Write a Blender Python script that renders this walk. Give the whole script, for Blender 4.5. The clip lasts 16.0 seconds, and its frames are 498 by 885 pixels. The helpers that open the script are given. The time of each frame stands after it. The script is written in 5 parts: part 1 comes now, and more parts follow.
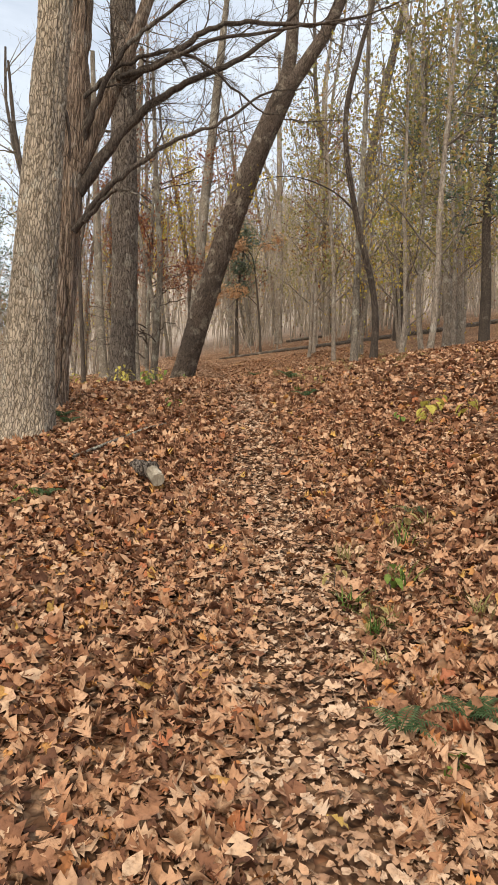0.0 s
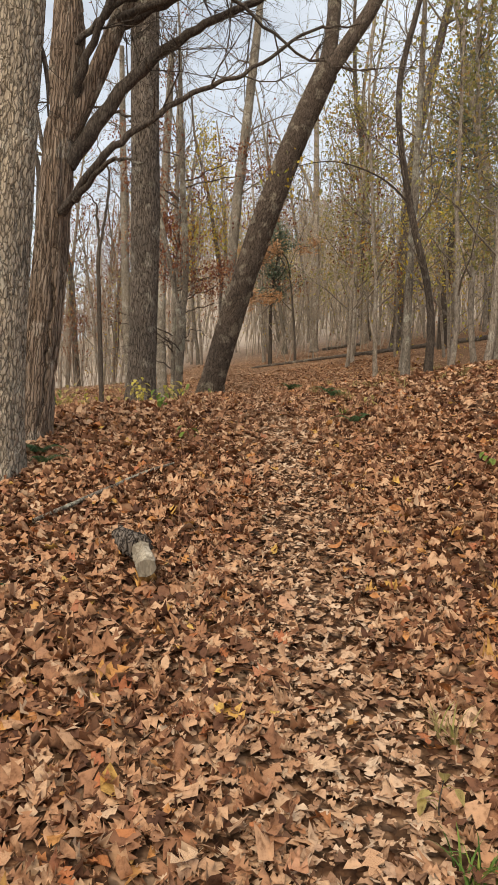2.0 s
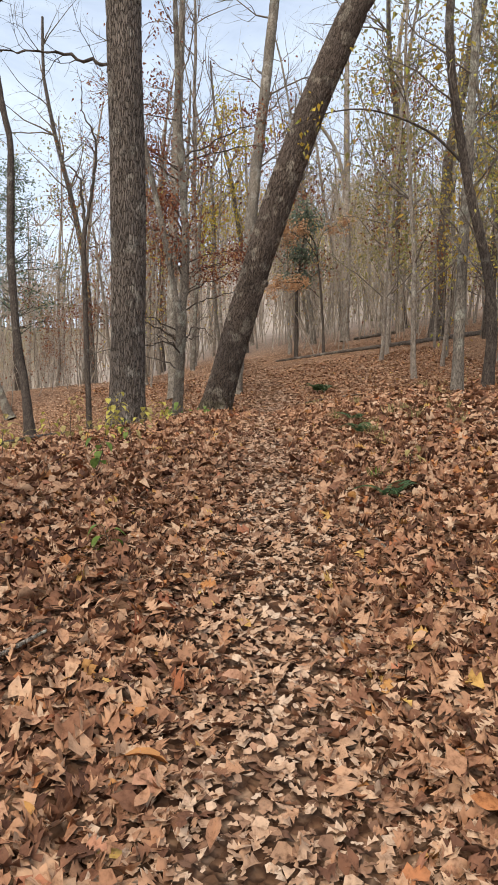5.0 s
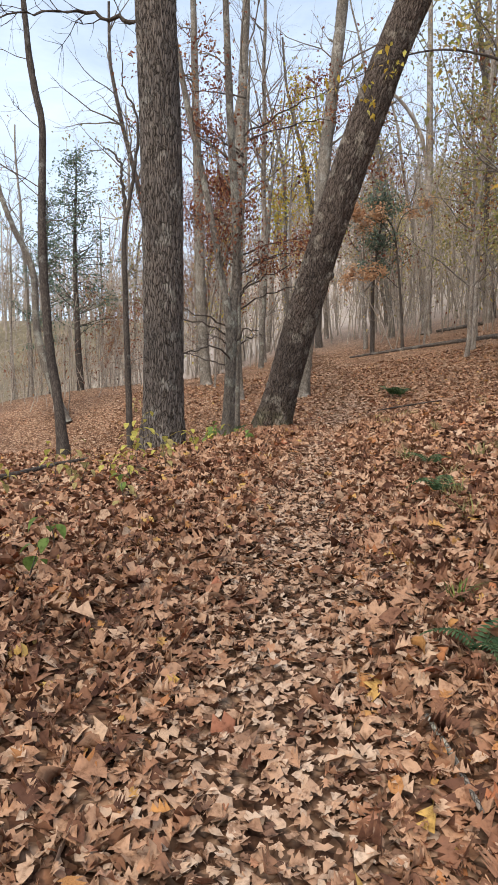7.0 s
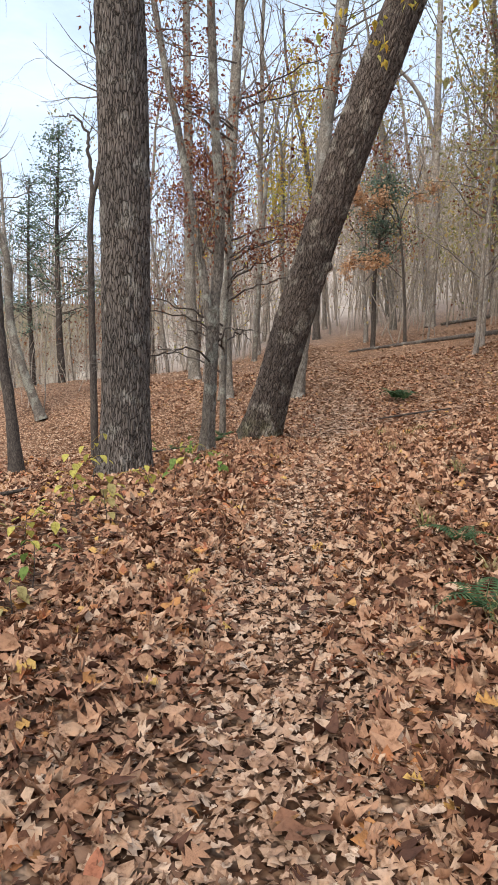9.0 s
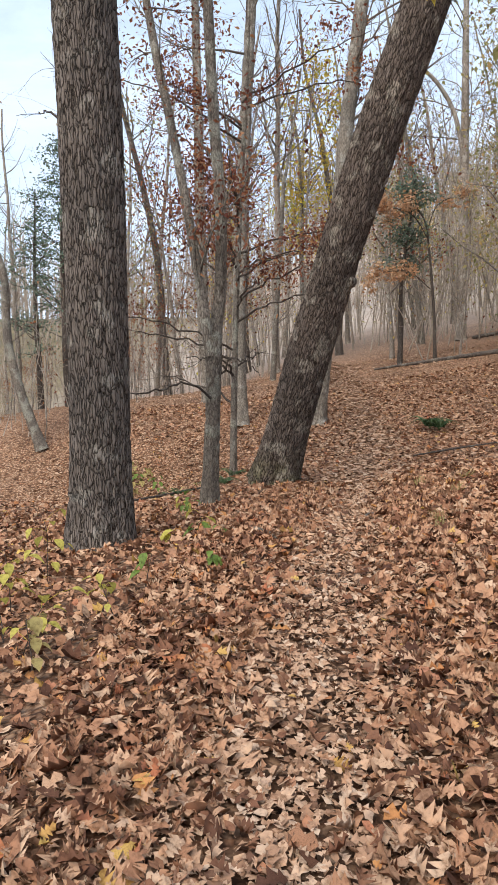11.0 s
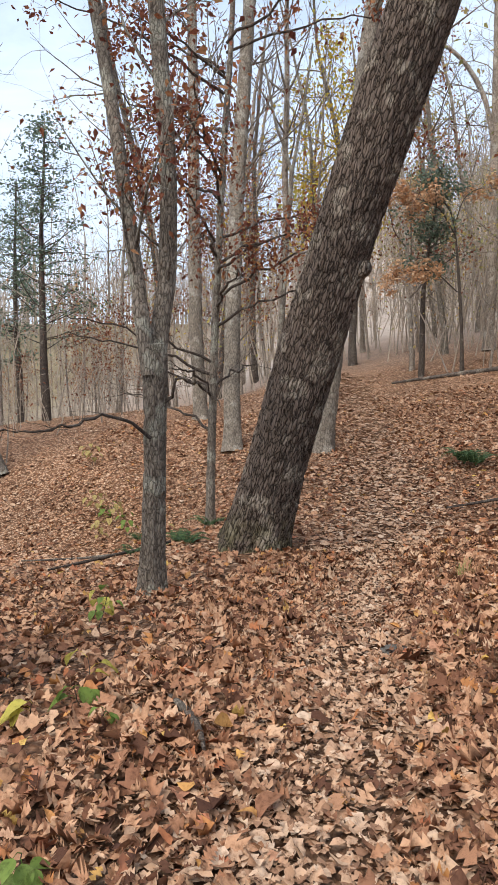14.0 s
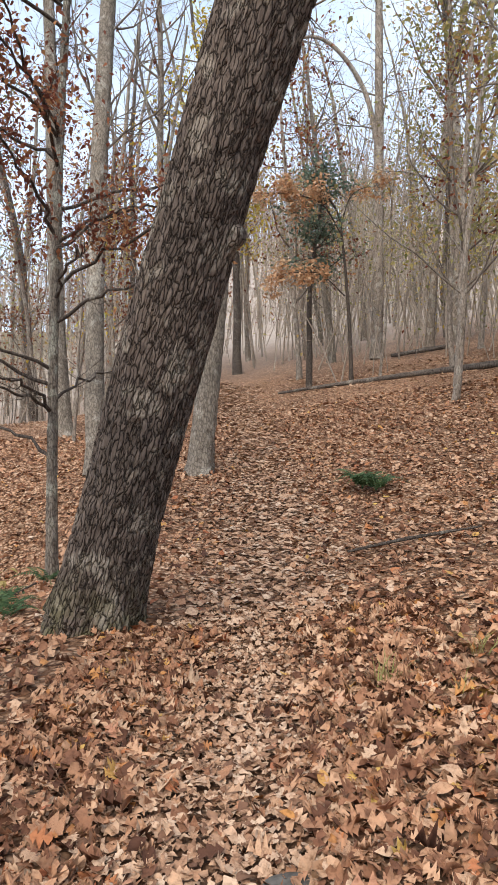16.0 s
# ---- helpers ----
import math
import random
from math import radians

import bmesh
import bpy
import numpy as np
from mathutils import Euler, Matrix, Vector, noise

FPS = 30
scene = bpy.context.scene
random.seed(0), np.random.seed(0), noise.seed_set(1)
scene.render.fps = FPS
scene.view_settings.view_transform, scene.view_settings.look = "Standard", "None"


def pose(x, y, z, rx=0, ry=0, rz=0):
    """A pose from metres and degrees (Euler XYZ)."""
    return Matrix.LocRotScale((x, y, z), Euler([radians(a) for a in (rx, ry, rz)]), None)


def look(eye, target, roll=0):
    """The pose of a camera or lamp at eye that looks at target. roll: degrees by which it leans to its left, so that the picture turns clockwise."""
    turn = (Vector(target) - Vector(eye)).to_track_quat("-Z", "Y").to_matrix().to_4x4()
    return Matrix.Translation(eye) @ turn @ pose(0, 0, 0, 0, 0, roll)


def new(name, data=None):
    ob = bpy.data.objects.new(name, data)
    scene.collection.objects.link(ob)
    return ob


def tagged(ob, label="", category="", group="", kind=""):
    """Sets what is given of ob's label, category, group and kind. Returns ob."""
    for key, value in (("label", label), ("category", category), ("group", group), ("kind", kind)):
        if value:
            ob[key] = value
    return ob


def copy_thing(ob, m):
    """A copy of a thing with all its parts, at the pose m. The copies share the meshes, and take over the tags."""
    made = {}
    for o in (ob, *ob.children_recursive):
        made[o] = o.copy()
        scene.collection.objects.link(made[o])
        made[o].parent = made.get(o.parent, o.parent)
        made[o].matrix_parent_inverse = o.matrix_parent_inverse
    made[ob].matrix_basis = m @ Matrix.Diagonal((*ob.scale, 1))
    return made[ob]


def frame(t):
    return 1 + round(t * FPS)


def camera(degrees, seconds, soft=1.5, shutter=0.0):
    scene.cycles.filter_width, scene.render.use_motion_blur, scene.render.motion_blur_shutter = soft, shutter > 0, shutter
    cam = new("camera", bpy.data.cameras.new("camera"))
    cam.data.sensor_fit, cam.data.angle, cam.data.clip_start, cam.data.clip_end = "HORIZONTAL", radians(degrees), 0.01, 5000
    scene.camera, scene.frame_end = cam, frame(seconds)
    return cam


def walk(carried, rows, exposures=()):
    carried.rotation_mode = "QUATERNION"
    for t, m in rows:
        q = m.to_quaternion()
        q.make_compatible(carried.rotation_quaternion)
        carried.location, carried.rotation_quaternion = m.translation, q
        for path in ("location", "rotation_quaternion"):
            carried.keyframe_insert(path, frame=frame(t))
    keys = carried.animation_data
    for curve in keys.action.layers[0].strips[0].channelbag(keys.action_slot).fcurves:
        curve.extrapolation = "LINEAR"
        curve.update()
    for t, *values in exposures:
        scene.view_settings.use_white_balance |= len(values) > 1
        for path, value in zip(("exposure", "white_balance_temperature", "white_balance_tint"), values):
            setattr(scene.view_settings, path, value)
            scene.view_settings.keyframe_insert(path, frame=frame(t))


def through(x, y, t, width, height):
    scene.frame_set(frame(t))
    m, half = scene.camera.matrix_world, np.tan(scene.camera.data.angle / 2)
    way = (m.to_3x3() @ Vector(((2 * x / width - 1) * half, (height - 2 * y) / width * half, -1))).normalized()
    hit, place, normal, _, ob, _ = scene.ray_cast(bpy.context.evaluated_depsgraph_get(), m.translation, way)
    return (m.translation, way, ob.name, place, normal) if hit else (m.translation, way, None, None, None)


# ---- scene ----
cam = camera(38.8, 16.0)
PATH = [
    (0, (0.011, 0.042, 1.618), (0.241, 2.023, 1.466), 0.9),
    (0.5, (0.021, 0.496, 1.632), (0.345, 2.465, 1.495), 1.1),
    (1, (0.099, 0.905, 1.699), (0.428, 2.873, 1.569), 1.8),
    (1.5, (0.222, 1.298, 1.755), (0.434, 3.282, 1.612), 1.3),
    (2, (0.2, 1.809, 1.791), (0.337, 3.8, 1.656), 1.2),
    (2.5, (0.246, 2.263, 1.813), (0.323, 4.259, 1.704), 1.2),
    (3, (0.27, 2.744, 1.887), (0.319, 4.741, 1.776), 1.1),
    (3.5, (0.257, 3.22, 2.012), (0.351, 5.214, 1.89), 0.7),
    (3.7, (0.291, 3.384, 1.994), (0.401, 5.378, 1.874), 0.4),
    (5.8, (0.982, 5.15, 2.418), (0.933, 7.138, 2.2), 0.6),
    (6, (1.004, 5.336, 2.399), (0.931, 7.323, 2.178), 0.6),
    (6.5, (1.008, 5.843, 2.529), (0.894, 7.826, 2.296), 0.6),
    (7, (1.109, 6.285, 2.6), (0.926, 8.265, 2.389), 0.1),
    (7.5, (1.058, 6.693, 2.664), (0.807, 8.665, 2.444), -0.1),
    (8, (1.019, 7.082, 2.806), (0.78, 9.05, 2.544), 0.1),
    (8.5, (1.132, 7.514, 2.841), (0.915, 9.483, 2.569), 0.5),
    (9, (1.174, 7.935, 2.881), (0.999, 9.911, 2.63), 0.9),
    (9.5, (1.16, 8.33, 3.018), (0.993, 10.31, 2.792), 0.5),
    (9.7, (1.179, 8.489, 3.01), (0.991, 10.469, 2.799), 0.3),
    (11.8, (1.185, 10.483, 3.233), (0.939, 12.455, 3.007), -0.0),
    (12, (1.165, 10.686, 3.226), (0.925, 12.659, 3.0), 0.0),
    (12.5, (1.206, 11.147, 3.262), (0.981, 13.121, 3.035), -0.8),
    (13, (1.272, 11.616, 3.283), (0.963, 13.581, 3.069), -0.0),
    (13.5, (1.217, 12.099, 3.308), (0.885, 14.06, 3.1), 0.6),
    (14, (1.278, 12.569, 3.292), (0.994, 14.539, 3.09), 0.6),
    (14.5, (1.289, 13.038, 3.288), (1.09, 15.018, 3.091), 0.9),
    (15, (1.288, 13.531, 3.305), (1.181, 15.519, 3.11), 0.7),
    (15.5, (1.397, 14.024, 3.293), (1.361, 16.015, 3.105), 0.6),
    (16, (1.4, 14.525, 3.284), (1.426, 16.517, 3.112), 0.5),
]
walk(cam, [(t, look(eye, aim, roll)) for t, eye, aim, roll in PATH], [(0, 0.83, 8600, 12), (2, 0.66, 9000, 12), (3.7, 0.56, 8800, 12), (5.8, 0.87, 7200, 12), (7, 0.82, 7200, 12), (8, 0.74, 7050, 11), (9, 0.94, 7050, 11), (9.7, 0.93, 7050, 11), (13, 0.93, 7150, 12), (14.5, 0.93, 7150, 12), (16, 1.04, 7100, 12)])

# ---- world, sun, exposure ----
SUN_UP, SUN_TURN = 52.0, 205.0
world = bpy.data.worlds.new("sky")
scene.world = world
world.use_nodes = True
wn, wl = world.node_tree.nodes, world.node_tree.links
wn.clear()
sky = wn.new("ShaderNodeTexSky")
sky.sky_type, sky.sun_disc = "NISHITA", False
sky.sun_elevation, sky.sun_rotation = radians(SUN_UP), radians(SUN_TURN)
sky.dust_density, sky.air_density = 1.5, 1.0
wtc = wn.new("ShaderNodeTexCoord")
wmap = wn.new("ShaderNodeMapping")
wmap.inputs["Scale"].default_value = (1.0, 1.0, 3.2)
cloud = wn.new("ShaderNodeTexNoise")
cloud.inputs["Scale"].default_value, cloud.inputs["Detail"].default_value = 2.6, 7.0
cloud.inputs["Roughness"].default_value, cloud.inputs["Distortion"].default_value = 0.62, 0.5
cramp = wn.new("ShaderNodeValToRGB")
cramp.color_ramp.elements[0].position, cramp.color_ramp.elements[0].color = 0.34, (0.45, 0.45, 0.45, 1)
cramp.color_ramp.elements[1].position, cramp.color_ramp.elements[1].color = 0.72, (0.95, 0.95, 0.95, 1)
wmix = wn.new("ShaderNodeMix")
wmix.data_type = "RGBA"
wmix.inputs["B"].default_value = (4.5, 5.7, 7.7, 1)
wbg = wn.new("ShaderNodeBackground")
wbg.inputs["Strength"].default_value = 0.12
wout = wn.new("ShaderNodeOutputWorld")
wl.new(wtc.outputs["Generated"], wmap.inputs["Vector"])
wl.new(wmap.outputs["Vector"], cloud.inputs["Vector"])
wl.new(cloud.outputs["Fac"], cramp.inputs["Fac"])
wl.new(cramp.outputs["Color"], wmix.inputs["Factor"])
wl.new(sky.outputs["Color"], wmix.inputs["A"])
wl.new(wmix.outputs["Result"], wbg.inputs["Color"])
wl.new(wbg.outputs["Background"], wout.inputs["Surface"])
sun = new("sun", bpy.data.lights.new("sun", "SUN"))
sun.data.energy, sun.data.angle, sun.data.color = 1.8, radians(50), (1.0, 0.95, 0.87)
sun.rotation_euler = Euler((radians(90 - SUN_UP), 0, radians(180 - SUN_TURN)))


# ---- small maths ----
def sstep(a, b, v):
    t = np.clip((v - a) / (b - a), 0, 1)
    return t * t * (3 - 2 * t)


PROFILE_Y = (-60, -20, 0, 4, 6, 8, 9.5, 12, 14.5, 17, 19, 22, 26, 36, 60, 110, 260)
PROFILE_Z = (-8, -3, -0.12, 0.53, 0.90, 1.25, 1.54, 1.69, 1.77, 1.61, 1.47, 1.46, 1.80, 3.05, 5.6, 15.5, 50)


def height(x, y):
    """The lie of the land: a path up a wooded slope, a bank on its right, a gully and a valley on its left."""
    x, y = np.asarray(x, float), np.asarray(y, float)
    z = sum(np.interp(y + d, PROFILE_Y, PROFILE_Z) for d in (-0.8, -0.4, 0, 0.4, 0.8)) / 5
    right = np.maximum(0, x - 1.0)
    z = z + 0.158 * right * sstep(0, 1.3, right) * (1 - 0.35 * sstep(12, 60, right))
    d = np.maximum(0, 0.2 - x)
    fall = sstep(8.5, 13, y)
    z = z - fall * 0.75 * (1 - np.exp(-d * 0.3))
    z = z + (1 - fall) * 0.14 * np.exp(-((x + 0.7) / 1.0) ** 2) * sstep(3, 7, y)
    z = z - 1.15 * np.exp(-((y - 23.6 + 0.25 * (x + 1)) / 2.3) ** 2) * sstep(0.2, 2.2, d) * (1 - sstep(5, 12, d))
    z = z - 0.68 * np.maximum(0, z - 5.6) * sstep(2, 25, d)
    z = z - 4.5 * sstep(6, 30, d) * (1 - sstep(45, 110, np.hypot(d, y - 20)))
    z = z - 3.0 * sstep(2.5, 12, d) * (1 - sstep(6, 16, y))
    z = z - 2.2 * sstep(30, 48, y) * sstep(0, 9, 1.5 - x) * (1 - sstep(60, 120, y))
    return z


def ground_at(x, y):
    return float(height(x, y))


def path_x(y):
    """The middle of the trodden path."""
    return np.interp(y, (-5, 0, 4, 9, 14, 18, 22, 27, 31, 36, 45), (0.3, 0.35, 0.75, 1.0, 1.15, 1.4, 1.75, 1.8, 1.5, 0.9, -1.5))


def value_noise(u, v, period, seed):
    """Smooth noise in 0..1 that closes on itself every `period` cells of u."""
    table = np.random.default_rng(seed).random((period, 509))
    iu, iv = np.floor(u).astype(int), np.floor(v).astype(int)
    fu, fv = u - iu, v - iv
    fu, fv = fu * fu * (3 - 2 * fu), fv * fv * (3 - 2 * fv)
    a, b = iu % period, (iu + 1) % period
    c, d = iv % 509, (iv + 1) % 509
    return (table[a, c] * (1 - fu) + table[b, c] * fu) * (1 - fv) + (table[a, d] * (1 - fu) + table[b, d] * fu) * fv


class Shape:
    """Collects vertices and faces and links them as one mesh."""

    def __init__(self):
        self.verts, self.faces, self.count = [], {3: [], 4: []}, 0

    def add(self, verts, faces):
        faces = np.asarray(faces, int)
        self.verts.append(np.asarray(verts, float).reshape(-1, 3))
        self.faces[faces.shape[-1]].append(faces.reshape(-1, faces.shape[-1]) + self.count)
        self.count += len(self.verts[-1])

    def mesh(self, name, material, smooth=True):
        me = bpy.data.meshes.new(name)
        v = np.concatenate(self.verts)
        tri = np.concatenate(self.faces[3]) if self.faces[3] else np.zeros((0, 3), int)
        quad = np.concatenate(self.faces[4]) if self.faces[4] else np.zeros((0, 4), int)
        me.vertices.add(len(v))
        me.vertices.foreach_set("co", v.ravel())
        me.loops.add(tri.size + quad.size)
        me.loops.foreach_set("vertex_index", np.concatenate([tri.ravel(), quad.ravel()]).astype(np.int32))
        me.polygons.add(len(tri) + len(quad))
        starts = np.concatenate([np.arange(len(tri)) * 3, tri.size + np.arange(len(quad)) * 4])
        me.polygons.foreach_set("loop_start", starts.astype(np.int32))
        me.polygons.foreach_set("use_smooth", np.full(len(tri) + len(quad), smooth))
        me.materials.append(material)
        me.update(calc_edges=True)
        return me


def thing(name, label, category, at=(0, 0, 0), group="", kind=""):
    ob = new(name)
    ob.empty_display_size = 0.1
    ob.location = at
    return tagged(ob, label, category, group, kind)


def part(name, shape, material, parent, label="", smooth=True, kind=""):
    """Links a shape as one mesh under a thing or a part; its vertices are given in the thing's own space."""
    ob = new(name, shape.mesh(name, material, smooth))
    ob.parent = parent
    return tagged(ob, label=label, kind=kind)


def smooth_line(points, steps):
    """A Catmull-Rom curve through points (any columns), with `steps` pieces to a span."""
    p = np.asarray(points, float)
    p = np.vstack([2 * p[0] - p[1], p, 2 * p[-1] - p[-2]])
    out = []
    for i in range(1, len(p) - 2):
        for t in np.arange(steps) / steps:
            a, b, c, d = p[i - 1:i + 3]
            out.append(0.5 * (2 * b + (c - a) * t + (2 * a - 5 * b + 4 * c - d) * t * t + (3 * b - a - 3 * c + d) * t ** 3))
    out.append(p[-2])
    return np.array(out)


def tube(shape, points, radii, sides, cap=True):
    """A tapered round limb along a line of points."""
    p = np.asarray(points, float)
    n = len(p)
    t = np.gradient(p, axis=0)
    t /= np.linalg.norm(t, axis=1)[:, None] + 1e-9
    ref = np.array((1.0, 0, 0)) if abs(t[0][0]) < 0.8 else np.array((0, 1.0, 0))
    u = np.cross(t, ref)
    u /= np.linalg.norm(u, axis=1)[:, None] + 1e-9
    w = np.cross(t, u)
    a = np.linspace(0, 2 * np.pi, sides, endpoint=False)
    r = np.asarray(radii, float)
    r = r[:, None] if r.ndim == 1 else r
    ring = p[:, None] + r[..., None] * (np.cos(a)[None, :, None] * u[:, None] + np.sin(a)[None, :, None] * w[:, None])
    i, j = np.meshgrid(np.arange(n - 1), np.arange(sides), indexing="ij")
    k = (j + 1) % sides
    faces = np.stack([i * sides + j, i * sides + k, (i + 1) * sides + k, (i + 1) * sides + j], -1).reshape(-1, 4)
    shape.add(ring.reshape(-1, 3), faces[:, ::-1])
    if cap:
        e = (n - 1) * sides
        shape.add(np.vstack([ring[-1], p[-1][None]]), [[m, (m + 1) % sides, sides] for m in range(sides)])


def bark_radii(s, around, radius, ridges, stretch, depth, seed, plates=0.5, base_flare=0.35, flare_height=0.5, lobes=5):
    """Radii of a trunk with furrowed bark: long ridges that part and meet, broken by cross cracks."""
    length = s[-1]
    a = np.linspace(0, ridges, around, endpoint=False)
    A, S = np.meshgrid(a, s)
    warp = 1.6 * (value_noise(A * 0.5, S * 2.3, max(1, ridges // 2), seed + 1) - 0.5) + 0.5 * (value_noise(A, S * 9, ridges, seed + 2) - 0.5)
    n = value_noise(A + warp, S * stretch, ridges, seed + 3)
    plate = sstep(0.015, 0.17, np.abs(n - 0.5))
    cross = value_noise(A * 2 + 2 * warp, S * stretch * 4.5 + 1.5 * warp, ridges * 2, seed + 4)
    fine = value_noise(A * 3, S * 30, ridges * 3, seed + 5)
    bark = plate * (0.75 + 0.25 * value_noise(A + warp, S * stretch * 2, ridges, seed + 8)) * (1 - plates * (1 - sstep(0.02, 0.09, np.abs(cross - 0.5)))) + 0.22 * fine
    lump = value_noise(A * (4 / ridges), S * 0.9, 4, seed + 6) - 0.5
    th = A / ridges * 2 * np.pi
    flare = 1 + base_flare * np.exp(-S / flare_height) * (1 + 0.35 * np.sin(lobes * th + seed))
    r = np.interp(S, np.linspace(0, length, len(radius)), radius)
    return r * flare * (1 + 0.08 * lump) + depth * (bark - 0.6)


# ---- materials ----
def material(name, rough=0.85, spec=0.25):
    m = bpy.data.materials.new(name)
    m.use_nodes = True
    n = m.node_tree.nodes
    b = n["Principled BSDF"]
    b.inputs["Roughness"].default_value = rough
    b.inputs["Specular IOR Level"].default_value = spec
    return m, n, m.node_tree.links, b


def ramp(n, stops):
    r = n.new("ShaderNodeValToRGB")
    e = r.color_ramp.elements
    while len(e) < len(stops):
        e.new(0.5)
    for i, (p, c) in enumerate(stops):
        e[i].position, e[i].color = p, (*c, 1)
    return r


def noise_node(n, l, vector, scale, detail=4, rough=0.6, distort=0.0):
    t = n.new("ShaderNodeTexNoise")
    t.inputs["Scale"].default_value, t.inputs["Detail"].default_value = scale, detail
    t.inputs["Roughness"].default_value, t.inputs["Distortion"].default_value = rough, distort
    l.new(vector, t.inputs["Vector"])
    return t


def mixed(n, l, fac, a, b, mode="MIX"):
    m = n.new("ShaderNodeMix")
    m.data_type, m.blend_type = "RGBA", mode
    for key, v in (("Factor", fac), ("A", a), ("B", b)):
        if isinstance(v, (tuple, float, int)):
            m.inputs[key].default_value = (*v, 1) if isinstance(v, tuple) else v
        else:
            l.new(v, m.inputs[key])
    return m.outputs["Result"]


def stretched(n, l, scale):
    tc = n.new("ShaderNodeTexCoord")
    mp = n.new("ShaderNodeMapping")
    mp.inputs["Scale"].default_value = scale
    l.new(tc.outputs["Object"], mp.inputs["Vector"])
    return tc.outputs["Object"], mp.outputs["Vector"]


def bark_material(name, dark, mid, pale, lichen, lichen_amount=0.5, stretch=0.18, scale=26, bump=0.5, moss=None, tilt=0.0, plate=34, crack=0.8):
    """Bark: grain along the trunk, plates parted by cracks, patches of lichen and, low down, moss."""
    m, n, l, b = material(name, 0.92, 0.12)
    tc = n.new("ShaderNodeTexCoord")
    turn = n.new("ShaderNodeMapping")
    turn.inputs["Rotation"].default_value = (0, radians(-tilt), 0)
    l.new(tc.outputs["Object"], turn.inputs["Vector"])
    obj = turn.outputs["Vector"]
    mp = n.new("ShaderNodeMapping")
    mp.inputs["Scale"].default_value = (1, 1, stretch)
    l.new(obj, mp.inputs["Vector"])
    vec = mp.outputs["Vector"]
    grain = noise_node(n, l, vec, scale, 6, 0.65, 0.6)
    base = ramp(n, [(0.28, dark), (0.5, mid), (0.74, pale)])
    l.new(grain.outputs["Fac"], base.inputs["Fac"])
    patch = noise_node(n, l, obj, 3.4, 2.5, 0.55)
    pr = ramp(n, [(lichen_amount, (0, 0, 0)), (lichen_amount + 0.06, (0.8, 0.8, 0.8))])
    l.new(patch.outputs["Fac"], pr.inputs["Fac"])
    speck = noise_node(n, l, obj, 60, 3, 0.6)
    sr = ramp(n, [(0.36, (0.25, 0.25, 0.25)), (0.54, (1, 1, 1))])
    l.new(speck.outputs["Fac"], sr.inputs["Fac"])
    both = mixed(n, l, 1.0, pr.outputs["Color"], sr.outputs["Color"], "MULTIPLY")
    col = mixed(n, l, both, base.outputs["Color"], lichen)
    tone = noise_node(n, l, obj, 0.9, 3, 0.5)
    tr = ramp(n, [(0.3, (0.72, 0.72, 0.72)), (0.7, (1.15, 1.12, 1.08))])
    l.new(tone.outputs["Fac"], tr.inputs["Fac"])
    col = mixed(n, l, 1.0, col, tr.outputs["Color"], "MULTIPLY")
    if moss:
        mo = noise_node(n, l, obj, 5, 5, 0.7)
        mr = ramp(n, [(0.40, (0, 0, 0)), (0.58, (0.7, 0.7, 0.7))])
        l.new(mo.outputs["Fac"], mr.inputs["Fac"])
        sz = n.new("ShaderNodeSeparateXYZ")
        l.new(tc.outputs["Object"], sz.inputs["Vector"])
        low = n.new("ShaderNodeMapRange")
        low.inputs["From Min"].default_value, low.inputs["From Max"].default_value = 0.6, 0.0
        l.new(sz.outputs["Z"], low.inputs["Value"])
        only = mixed(n, l, 1.0, mr.outputs["Color"], low.outputs["Result"], "MULTIPLY")
        col = mixed(n, l, only, col, moss)
    wob = noise_node(n, l, obj, 14, 3, 0.6)
    va = n.new("ShaderNodeVectorMath")
    va.operation = "MULTIPLY_ADD"
    va.inputs[1].default_value = (0.035, 0.035, 0.02)
    l.new(wob.outputs["Color"], va.inputs[0])
    l.new(vec, va.inputs[2])
    vo = n.new("ShaderNodeTexVoronoi")
    vo.feature = "DISTANCE_TO_EDGE"
    vo.inputs["Scale"].default_value = plate
    l.new(va.outputs["Vector"], vo.inputs["Vector"])
    cr = ramp(n, [(0.0, (1 - crack, 1 - crack, 1 - crack)), (0.07, (0.8, 0.8, 0.8)), (0.16, (1.06, 1.06, 1.06))])
    l.new(vo.outputs["Distance"], cr.inputs["Fac"])
    col = mixed(n, l, 1.0, col, cr.outputs["Color"], "MULTIPLY")
    l.new(col, b.inputs["Base Color"])
    hs = n.new("ShaderNodeMath")
    hs.operation = "MULTIPLY_ADD"
    hs.inputs[1].default_value = 1.6
    l.new(cr.outputs["Color"], hs.inputs[0])
    l.new(grain.outputs["Fac"], hs.inputs[2])
    bp = n.new("ShaderNodeBump")
    bp.inputs["Strength"].default_value, bp.inputs["Distance"].default_value = bump, 0.018
    l.new(hs.outputs["Value"], bp.inputs["Height"])
    l.new(bp.outputs["Normal"], b.inputs["Normal"])
    return m


